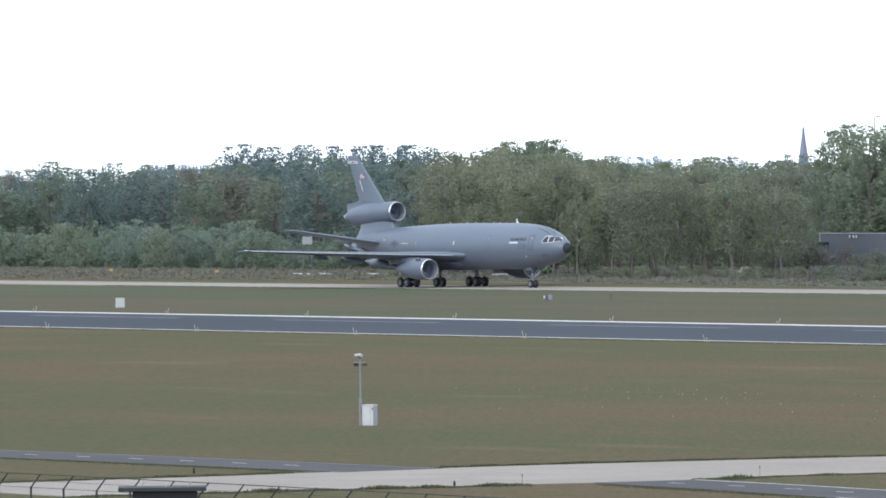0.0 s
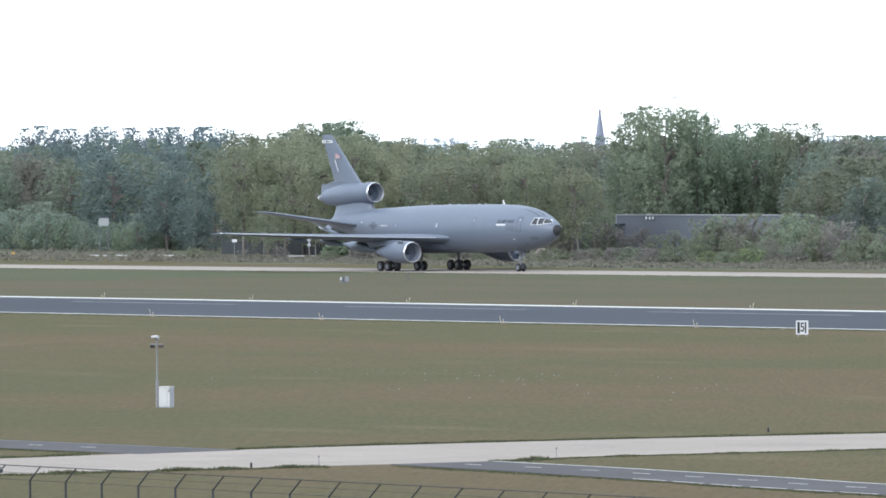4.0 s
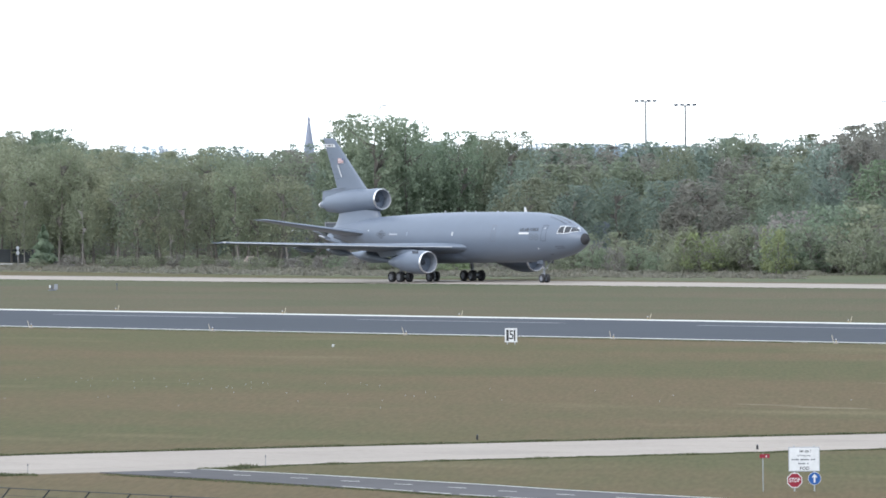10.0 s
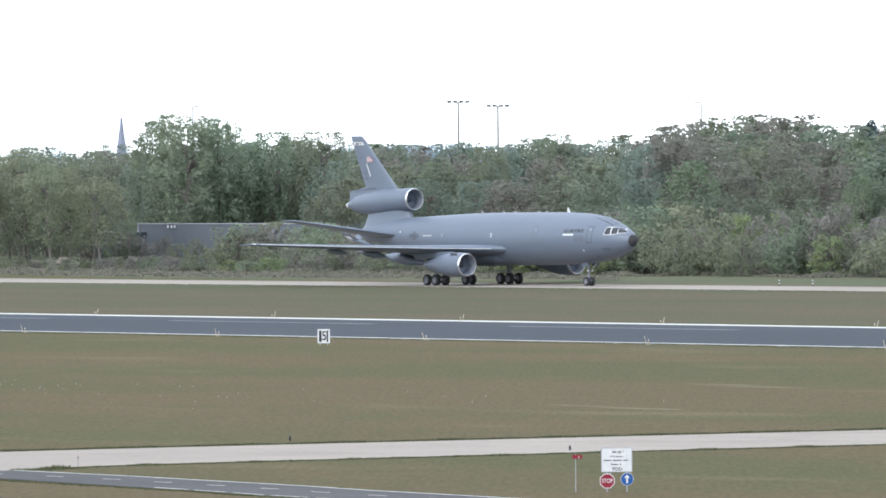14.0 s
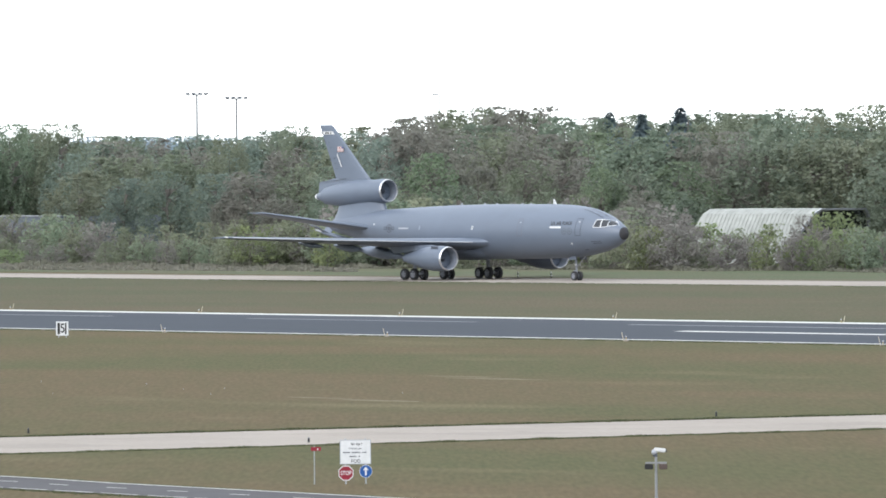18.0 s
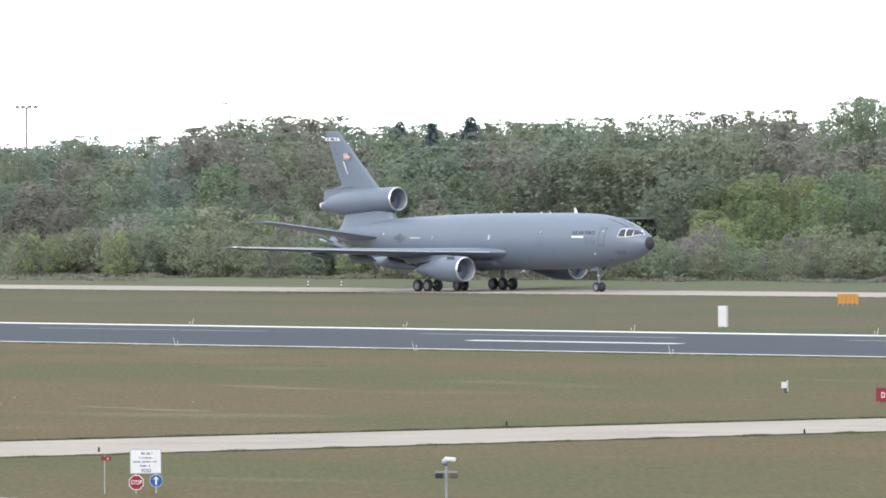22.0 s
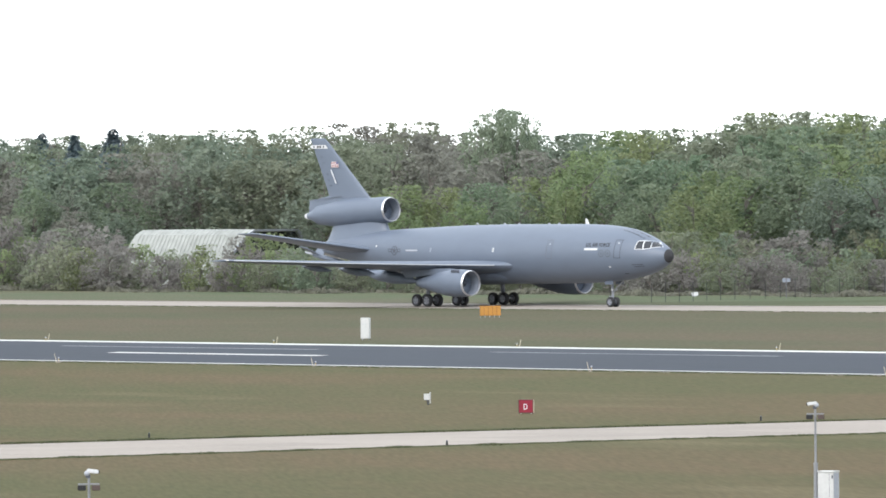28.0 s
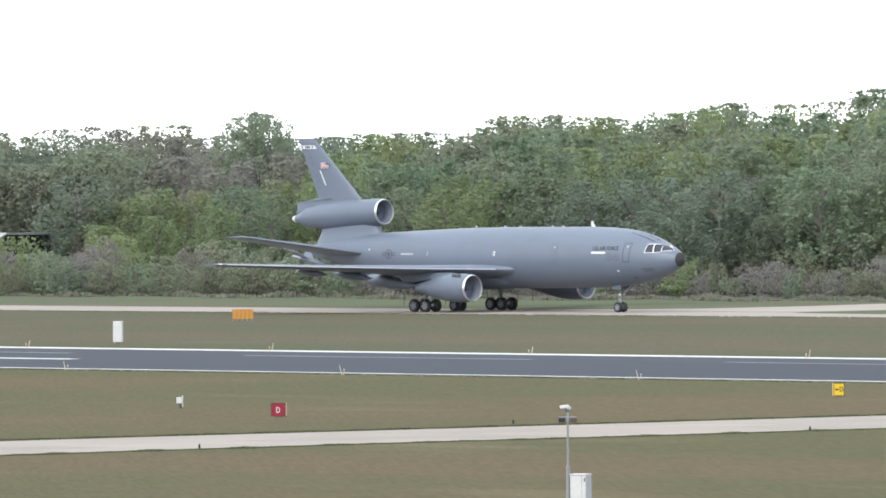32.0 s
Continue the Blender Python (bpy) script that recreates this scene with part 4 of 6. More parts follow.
def conifer_mesh(seed, h, w, count):
    """A pointed crown of drooping sprays in tiers round a dense middle."""
    r = np.random.RandomState(seed)
    rows, cols = 15, 12
    kk, az = np.meshgrid(np.arange(rows) / (rows - 1.0), np.arange(cols) / cols * 2 * np.pi, indexing="ij")
    rc = w / 2 * (1 - kk) ** 0.9 * (0.62 + 0.14 * (np.arange(rows) % 2)[:, None]) * (1 + 0.15 * r.normal(size=kk.shape)) + 0.03
    cv = np.stack([rc * np.cos(az), rc * np.sin(az), h * (0.1 + 0.88 * kk)], 2).reshape(-1, 3)
    k = r.rand(count) ** 0.8
    z = h * (0.12 + 0.88 * k)
    tier = 0.8 + 0.2 * np.cos(z * 2 * np.pi / 1.6)
    rad = w / 2 * (1 - k) ** 0.9 * tier * (0.6 + 0.4 * r.rand(count)) + 0.05
    ang = r.rand(count) * 2 * np.pi
    p = np.stack([rad * np.cos(ang), rad * np.sin(ang), z - rad * 0.25], 1)
    o_ = np.stack([np.cos(ang), np.sin(ang), -0.2 * np.ones(count)], 1)
    t_ = np.stack([-np.sin(ang), np.cos(ang), 0.6 + 0.5 * r.normal(size=count)], 1)
    s = (0.2 + 0.22 * r.rand(count))[:, None] * (1.1 - 0.6 * k)[:, None]
    v = np.stack([p - o_ * s * 0.6, p - t_ * s * 0.5, p + o_ * s, p + t_ * s * 0.5], 1).reshape(-1, 3)
    quads = [(i * cols + j, i * cols + (j + 1) % cols, (i + 1) * cols + (j + 1) % cols, (i + 1) * cols + j) for i in range(rows - 1) for j in range(cols)]
    me = bpy.data.meshes.new("crown")
    me.from_pydata(np.concatenate([cv, v]).tolist(), [], quads + (np.arange(count * 4).reshape(-1, 4) + len(cv)).tolist())
    me.polygons.foreach_set("use_smooth", [True] * len(me.polygons))
    return me


# kinds of tree, each in a few forms, 18 m tall and 9 m wide before they are scaled
FORMS = {}
for number, (kind, leaf, bark, low, shape, reach, fat, label, category) in enumerate((
        ("oak_tree", "green", BARK, 2.2, 0.48, 0.6, 0.43, "broadleaf tree in fresh green leaf at the wood's edge", "tree"),
        ("ash_tree", "olive", BARK, 2.0, 0.5, 0.6, 0.42, "thinly leaved olive-green tree in the wood", "tree"),
        ("maple_tree", "bright", BARK, 1.2, 0.46, 0.6, 0.43, "bushy bright green tree in spring leaf", "tree"),
        ("alder_tree", "dark", BARK, 1.2, 0.46, 0.58, 0.43, "dark green tree in the wood, tinted blue for haze", "tree"),
        ("poplar_tree", "brown", BARK, 2.0, 0.5, 0.6, 0.4, "brownish tree just coming into leaf", "tree"),
        ("willow_tree", "pale", BARK, 1.4, 0.48, 0.58, 0.43, "grey-green tree in young leaf, paled for haze", "tree"),
        ("beech_tree", "mid", BARK, 1.4, 0.48, 0.6, 0.43, "rounded mid-green tree in spring leaf", "tree"),
        ("birch_tree", "olive", BIRCH_BARK, 3.0, 0.5, 0.58, 0.38, "slender birch with a pale trunk and thin leaves", "tree"))):
    FORMS[kind] = []
    for i in range(4):
        cm = crown_mesh(17 * i + number * 101, 18, 9.0 if kind != "birch_tree" else 6.5, low, 14 + i, 12, 24 if kind != "birch_tree" else 17, 0.265, shape, reach, fat, (0.9, 1.0, 0.84, 1.05)[i], 0.12)
        cm.materials.append(LEAF[leaf])
        tm = finish(trunk_mesh(i + number * 31, 18, 9, low, 0.26 if kind != "birch_tree" else 0.15), "trunk", bark, 60)
        FORMS[kind].append((cm, tm, label, category))
for kind, leaf in (("oak_tree", "spring"), ("ash_tree", "olive"), ("maple_tree", "bright")):
    for i in range(2):
        cm = crown_mesh(500 + i + len(leaf), 18, 9.0, 2.2, 26, 13, 22, 0.21, 0.5, 0.66, 0.35, 1.0, 0.2)
        cm.materials.append(LEAF[leaf])
        FORMS.setdefault("tall_" + kind, []).append((cm, FORMS[kind][i][1], "broad-crowned tree that stands out above the wood", "tree"))
for number, (kind, leaf, bark) in enumerate((("slender_ash", "thin", BARK), ("slender_birch", "thin", BIRCH_BARK), ("slender_aspen", "olive", BARK))):
    FORMS[kind] = []
    for i in range(4):
        cm = crown_mesh(700 + 9 * i + number * 50, 18, 9.0, 3.0, 16, 12, 18, 0.205, 0.54, 0.62, 0.38, 0.95, 0.3)
        cm.materials.append(LEAF[leaf])
        tm = finish(trunk_mesh(70 + i + number * 9, 18, 9, 5, 0.12 if bark == BIRCH_BARK else 0.19, 3 if bark == BIRCH_BARK else 6), "trunk", bark, 60)
        FORMS[kind].append((cm, tm, "slender thinly leaved tree at the wood's edge", "tree"))
# distant and grove crowns: haze is put into their leaf colour
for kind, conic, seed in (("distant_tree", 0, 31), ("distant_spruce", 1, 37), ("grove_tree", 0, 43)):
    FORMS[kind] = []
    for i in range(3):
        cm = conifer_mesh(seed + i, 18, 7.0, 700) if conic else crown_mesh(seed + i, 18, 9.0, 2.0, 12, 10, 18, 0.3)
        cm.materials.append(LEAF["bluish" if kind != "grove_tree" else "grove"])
        FORMS[kind].append((cm, FORMS["ash_tree"][i][1], "distant tree on the horizon, its leaves tinted blue for haze", "tree"))
BUSH = {}
for number, (kind, leaf, label) in enumerate((("willow_bush", "catkin", "low olive-green willow bush by the taxiway"), ("thorn_bush", "twig", "brownish thorn bush coming into leaf by the taxiway"), ("green_bush", "spring", "leafy green bush by the taxiway"), ("elder_bush", "young", "pale green young trees at the wood's edge, tinted blue for haze"), ("maple_bush", "bright", "bright green leafy bush by the taxiway"))):
    BUSH[kind] = []
    for i in range(4):
        cm = crown_mesh(900 + 7 * i + number * 40, 5.0, 5.5, 0.0, 10, 11, 15, 0.175, 0.36, 0.58, 0.47, 0.9, 0.35)
        cm.materials.append(LEAF[leaf])
        tm = finish(trunk_mesh(50 + i, 5, 5, 0.6, 0.07, 9), "stem", BARK, 60)
        BUSH[kind].append((cm, tm, label, "bush"))
rnd = random.Random(4)


def plant(kind, forms, x, y, h, w, nominal):
    cm, tm, label, category = forms[rnd.randrange(len(forms))]
    ob = new(kind)
    ob.empty_display_size = 0.5
    tagged(ob, label, category, "trees of the wood" if category == "tree" else "bushes along the taxiway")
    ob.matrix_basis = Matrix.LocRotScale((x, y, 0), Euler((0, 0, rnd.uniform(0, 6.28))), (w / nominal[1], w / nominal[1], h / nominal[0]))
    for nm, me in (("trunk" if category == "tree" else "stem", tm), ("crown", cm)):
        c = new(nm, me)
        c.parent = ob
    return ob


# wood's outline, fitted to the view: bearing in degrees, metres high at 800 m
SKYLINE = [
    (-61.1, 15.6), (-60.75, 17.5), (-59.92, 16.6), (-59.53, 17.5), (-59.41, 17.6), (-59.22, 17.7), (-58.91, 17.4), (-58.59, 17.6),
    (-58.2, 17.8), (-58.08, 18.4), (-57.77, 19.1), (-57.5, 20.6), (-57.24, 19.9), (-56.99, 17.5), (-56.71, 16.7), (-56.01, 16.9),
    (-55.81, 16.4), (-55.5, 17.0), (-54.68, 17.7), (-53.93, 16.8), (-53.42, 16.8), (-52.97, 16.9), (-52.76, 16.3), (-52.52, 18.2),
    (-52.33, 16.9), (-51.97, 17.9), (-51.66, 20.3), (-51.31, 20.0), (-51.0, 20.7), (-50.56, 19.0), (-49.62, 19.0), (-49.31, 19.8),
    (-48.8, 19.0), (-48.21, 19.7), (-47.78, 19.9), (-47.51, 18.8), (-46.69, 18.7), (-45.94, 18.8), (-45.73, 18.2), (-45.51, 20.1),
    (-45.16, 21.4), (-44.69, 20.7), (-44.49, 19.2), (-44.26, 20.6), (-44.02, 21.8), (-43.67, 21.1), (-43.44, 21.7), (-43.08, 22.7),
    (-42.69, 23.1),
]


def skyline(az, d):
    """The height that reaches the outline at the distance d."""
    h800 = float(np.interp(az, [p[0] for p in SKYLINE], [p[1] for p in SKYLINE]))
    return (EYE + (h800 - EYE) * d / 800) * 1.035


def kinds_at(u, layer):
    if u < 420:
        return ["alder_tree", "oak_tree", "oak_tree", "alder_tree", "poplar_tree"]
    if u < 780:
        return ["alder_tree", "oak_tree", "alder_tree"]
    if u < 1060:
        return ["ash_tree", "oak_tree", "ash_tree"]
    if u < 1440:
        return ["willow_tree", "oak_tree", "ash_tree", "birch_tree", "poplar_tree", "willow_tree"]
    if u < 1850:
        return ["oak_tree", "ash_tree", "willow_tree"]
    if u < 2350:
        return ["willow_tree", "oak_tree", "willow_tree", "ash_tree", "birch_tree", "poplar_tree"]
    if u < 2950:
        return ["ash_tree", "oak_tree", "ash_tree", "oak_tree", "poplar_tree", "beech_tree"]
    if u < 3290:
        return ["ash_tree", "poplar_tree", "oak_tree", "ash_tree", "oak_tree", "ash_tree"] if layer > 1 else ["ash_tree", "oak_tree", "ash_tree"]
    if u < 3700:
        return ["ash_tree", "poplar_tree", "oak_tree", "poplar_tree"] if layer > 1 else ["maple_tree", "beech_tree", "maple_tree", "maple_tree"]
    return ["maple_tree", "beech_tree", "beech_tree", "ash_tree"] if layer > 0 else ["maple_tree", "beech_tree", "oak_tree", "beech_tree"]


def wood():
    # layers from the back to the front: distance, share of the outline's height, step
    for layer, (d, share, step) in enumerate(((672, 0.50, 84), (690, 0.70, 76), (715, 0.86, 70), (745, 0.96, 64), (790, 1.0, 62), (850, 1.0, 72))):
        u = -60.0 + rnd.uniform(0, 40)
        while u < 4760:
            az = bearing(u)
            dd = d + rnd.uniform(-9, 9)
            top = skyline(az, dd)
            sh = share
            if layer == 0 and (1060 < u < 2000 or 2880 < u < 3240):
                u += step
                continue
            if layer in (0, 1) and u < 640:
                u += step
                continue
            if layer == 1 and 1050 < u < 1760:
                u += step * 0.9
                continue
            if layer == 1 and 2880 < u < 3240:
                u += step
                continue
            if layer >= 2 and 1040 < u < 1430:
                sh = min(1.0, share + 0.08)
            if u > 3280 and layer < 2:
                # the bright young growth climbs towards the east
                sh = min(0.80, 0.54 + (u - 3280) / 400 * 0.26) * (0.8, 1.0)[layer]
            h = top * sh * rnd.uniform(0.9, 1.02)
            kind = rnd.choice(kinds_at(u, layer))
            x, y = along(az, dd)
            w = max(6.5, min(13.0, h * rnd.uniform(0.58, 0.86)))
            plant(kind, FORMS[kind], x, y, h, w, (18, 9.0))
            u += step * rnd.uniform(0.8, 1.2)
    # thin trees with bare trunks before the dark wall
    for d, step, share in ((660, 44, 0.9), (668, 48, 0.97), (678, 44, 0.99)):
        u = 790.0
        while u < 1405:
            x, y = along(bearing(u), d + rnd.uniform(-4, 4))
            kind = rnd.choice(["slender_ash", "slender_ash", "slender_ash", "slender_aspen", "slender_ash", "slender_aspen"])
            plant(kind, FORMS[kind], x, y, skyline(bearing(u), d) * share * rnd.uniform(0.82, 1.03), rnd.uniform(7, 11.5), (18, 9.0))
            u += step * rnd.uniform(0.7, 1.3)
    # young trees that stand alone before the fence
    for u, d, h, w, kind in ((4273, 676, 5.6, 5.0, "maple_bush"), (4366, 680, 5.8, 4.0, "willow_bush"), (4455, 676, 6.2, 5.6, "thorn_bush"), (2246, 632, 5.6, 4.4, "maple_bush"), (1432, 672, 6.4, 4.0, "green_bush")):
        x, y = along(bearing(u), d)
        plant(kind, BUSH[kind], x, y, h, w, (5.0, 5.5))
    # single slim birches and a young cypress on the heath
    for u, d, h in ((826, 639, 6.5), (848, 651, 10.5), (917, 653, 11.5), (1019, 652, 11.0), (1175, 655, 7.5)):
        x, y = along(bearing(u), d)
        plant("birch_tree", FORMS["slender_birch"], x, y, h, 5.0, (18, 9.0))
    cy = conifer_mesh(77, 6.2, 4.6, 2200)
    cy.materials.append(LEAF["spring"])
    ct = finish(trunk_mesh(5, 5.0, 1.0, 2, 0.08, 3), "trunk", BARK, 60)
    x, y = along(bearing(951), 648)
    plant("cypress", [(cy, ct, "young green cypress of narrow cone shape", "tree")], x, y, 6.0, 4.6, (6.2, 4.6))
    # trees above the rest, fitted to the view: column, distance, row, width, kind
    for u, d, v, w, kind in ((1480, 705, 236, 9, "oak_tree"), (1535, 700, 226, 12, "oak_tree"), (1595, 705, 232, 10, "oak_tree"), (1560, 712, 245, 14, "oak_tree"), (1625, 712, 280, 10, "oak_tree"), (1690, 715, 255, 9, "oak_tree"), (1775, 720, 254, 9, "ash_tree"), (1735, 725, 262, 10, "ash_tree"),
                             (905, 720, 255, 9, "ash_tree"), (955, 725, 254, 9, "oak_tree"), (3540, 735, 200, 8, "oak_tree"), (3590, 738, 196, 8, "oak_tree"), (3565, 742, 192, 8, "oak_tree"), (4405, 760, 181, 9, "maple_tree"), (4380, 752, 186, 8, "maple_tree"), (2192, 742, 258, 6, "ash_tree"), (2075, 700, 282, 7, "ash_tree"), (4550, 668, 335, 9, "ash_tree"), (4480, 664, 370, 7, "ash_tree")):
        az = bearing(u)
        x, y = along(az, d)
        horizon = 325.9 - 0.00876 * (u - 784)
        plant(kind, FORMS["tall_" + kind], x, y, EYE + (horizon - v) * d / math.cos(radians(az)) / 14631, w, (18, 9.0))
    # the spruces take the grove leaves, blued in place of haze
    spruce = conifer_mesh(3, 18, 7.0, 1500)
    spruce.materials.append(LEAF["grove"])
    st = finish(trunk_mesh(8, 18, 2, 6, 0.22, 2), "trunk", BARK, 60)
    for u, d, v, w in ((2748, 770, 230, 17), (2805, 765, 233, 17), (2873, 770, 222, 20)):
        az = bearing(u)
        x, y = along(az, d)
        horizon = 325.9 - 0.00876 * (u - 784)
        plant("spruce_tree", [(spruce, st, "dark pointed spruce above the wood", "tree")], x, y, EYE + (horizon - v) * d / math.cos(radians(az)) / 14631, w, (18, 7.0))
    # bushes in front
    for d, lo, hi, step, hh in ((690, -40, 640, 42, 6.4), (700, -60, 700, 46, 7.4), (642, 1660, 2150, 46, 3.6), (648, 1800, 2420, 46, 5.0), (640, 2080, 2880, 44, 5.4), (648, 2200, 2890, 48, 7.4), (640, 2880, 3300, 46, 4.4), (648, 2890, 3320, 56, 4.8), (644, 3150, 4080, 44, 4.6), (655, 3100, 4100, 54, 6.0), (662, 3900, 4740, 60, 4.4), (740, 560, 1460, 46, 5.5), (700, 560, 1100, 48, 4.5), (670, 3900, 4740, 46, 6.0), (640, 700, 1500, 105, 1.7), (636, 1440, 1700, 40, 2.0), (680, 1470, 1780, 38, 3.6), (672, 1320, 1450, 34, 3.2), (664, 1610, 1800, 34, 5.6), (648, 4050, 4740, 40, 3.4), (674, 1416, 1440, 30, 5.0), (652, 1050, 1440, 26, 1.5)):
        u = lo
        while u < hi:
            az = bearing(u)
            x, y = along(az, d + rnd.uniform(-5, 5))
            h = hh * rnd.uniform(0.72, 1.15)
            if 495 < u < 600 and d < 705:
                h = min(h, 4.5)
            kind = rnd.choice(["green_bush", "elder_bush", "elder_bush"] if u < 700 else ["willow_bush", "thorn_bush", "willow_bush", "green_bush", "thorn_bush", "maple_bush", "willow_bush"] if 1400 < u else ["thorn_bush", "willow_bush"])
            plant(kind, BUSH[kind], x, y, h, h * rnd.uniform(0.9, 1.45) * (1.7 if hh < 2.5 else 1.0), (5.0, 5.5))
            u += step * rnd.uniform(0.55, 1.05)


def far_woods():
    """Rows of trees on the horizon, far behind, in leaves tinted blue for haze."""
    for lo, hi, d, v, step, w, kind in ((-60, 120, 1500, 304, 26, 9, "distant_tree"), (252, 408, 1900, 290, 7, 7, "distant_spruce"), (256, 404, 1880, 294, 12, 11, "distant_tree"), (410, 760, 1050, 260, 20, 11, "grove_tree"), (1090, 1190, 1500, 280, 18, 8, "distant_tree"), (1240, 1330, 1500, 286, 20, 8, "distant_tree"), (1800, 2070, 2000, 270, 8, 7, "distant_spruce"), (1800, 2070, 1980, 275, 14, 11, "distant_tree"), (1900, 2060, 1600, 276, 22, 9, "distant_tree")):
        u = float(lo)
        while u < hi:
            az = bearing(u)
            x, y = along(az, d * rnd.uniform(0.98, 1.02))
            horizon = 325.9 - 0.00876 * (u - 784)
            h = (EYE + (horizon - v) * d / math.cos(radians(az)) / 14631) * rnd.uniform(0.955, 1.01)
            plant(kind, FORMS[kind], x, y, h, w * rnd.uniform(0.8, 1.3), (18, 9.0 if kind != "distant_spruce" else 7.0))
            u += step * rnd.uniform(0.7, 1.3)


def heath():
    """Low heather and dry grass between the taxiway and the wood."""
    r = np.random.RandomState(5)
    verts, faces = [], []
    for i in range(7000):
        u = r.uniform(-60, 2300)
        d = r.uniform(592, 660 if u > 660 else 694)
        x, y = along(bearing(u), d)
        if y < 604 + 14 * math.sin(x * 0.021) * math.sin(x * 0.0073):
            continue
        h = r.uniform(0.06, 0.26) * (1.0 + 0.9 * (math.sin(x * 0.21) * math.sin(y * 0.33) > 0.35))
        for j in range(3):
            a_ = r.uniform(0, 6.28)
            s = r.uniform(0.25, 0.6)
            c, sn = math.cos(a_) * s, math.sin(a_) * s
            k = len(verts)
            verts += [(x - c, y - sn, 0), (x + c, y + sn, 0), (x + c * 0.7 + 0.1, y + sn * 0.7, h), (x - c * 0.6, y - sn * 0.6 + 0.1, h * 0.8)]
            faces.append((k, k + 1, k + 2, k + 3))
    me = bpy.data.meshes.new("heath")
    me.from_pydata(verts, [], faces)
    me.materials.append(HEATH)
    tagged(new("heath", me), "low brown heather and dry grass beside the taxiway", "heath", "", "stuff")


def undergrowth():
    """Long grass and brambles along the foot of the wood."""
    r = np.random.RandomState(12)
    verts, faces = [], []
    for i in range(9000):
        u = r.uniform(1440, 4740)
        d = 634 + abs(r.normal()) * 9
        x, y = along(bearing(u), d + 4 * math.sin(u * 0.021))
        h = r.uniform(0.1, 0.35) * (1.3 + math.sin(u * 0.05) * math.sin(u * 0.017))
        for j in range(2):
            a_, s_ = r.uniform(0, 6.28), r.uniform(0.2, 0.5)
            c, sn = math.cos(a_) * s_, math.sin(a_) * s_
            k = len(verts)
            verts += [(x - c, y - sn, 0), (x + c, y + sn, 0), (x + c * 0.5 + 0.1, y + sn * 0.5, h), (x - c * 0.5, y - sn * 0.5 + 0.1, h * 0.8)]
            faces.append((k, k + 1, k + 2, k + 3))
    me = bpy.data.meshes.new("undergrowth")
    me.from_pydata(verts, [], faces)
    me.materials.append(STEMS)
    tagged(new("undergrowth", me), "long grass and brambles along the foot of the wood", "undergrowth", "", "stuff")


wood()
far_woods()
heath()
undergrowth()


def forest_floor():
    bm = bmesh.new()
    ring = [(-1260, 655), (-1000, 652), (-900, 660), (-780, 648), (-700, 655), (-662, 690), (-660, 900), (-1800, 1000)]
    bm.faces.new([bm.verts.new((x, y, 0.012)) for x, y in ring])
    solid("forest_floor", bm, LITTER, "brown leaf litter under the trees", "ground", "structure", None)


forest_floor()


def meadow():
    bm = bmesh.new()
    ring = [(-990, 604), (-930, 610), (-870, 599), (-800, 594), (-700, 589), (-601, 588), (-578.6, 598), (-578, 640), (-581, 758), (-640, 780), (-668, 690), (-740, 656), (-860, 658), (-960, 650)]
    bm.faces.new([bm.verts.new((x, y, 0.007)) for x, y in ring])
    solid("meadow", bm, MEADOW, "greener uncut grass between the taxiway and the wood", "grass", "structure", None)


meadow()


# ---------------------------------------------------------------- buildings and masts behind the wood's edge
def hall():
    h = thing("hall", (-1001.0, 690.0, 0), "long low hall clad in grey sheeting, half hidden by bushes", "building")
    part("wall", box(0, 0, 0, 46, 0.3, 5.8), ROOF_GREY, h, "grey sheet wall", None)
    part("wall", box(45.7, 0.3, 0, 46, 18, 5.8), ROOF_GREY, h, "", None)
    part("wall", box(0, 0.3, 0, 0.3, 18, 5.8), ROOF_GREY, h, "", None)
    part("roof", box(0.3, 0.3, 5.3, 45.7, 18, 5.5), ROOF_GREY, h, "flat grey roof", None)
    part("verge", box(-0.1, -0.12, 5.78, 46.1, 0.35, 5.92), GREY_LIGHT, h, "pale roof edge", None)
    part("corner_trim", box(-0.06, -0.06, 0, 0.12, 0.0, 5.75), GREY_LIGHT, h, "", None)
    for x in (8.0, 8.9, 9.7):
        part("roof_vent", rod((x, -0.2, 5.2), (x, -0.2, 5.6), 0.14, 0.16, 10), WHITE, h, "small white roof vent")


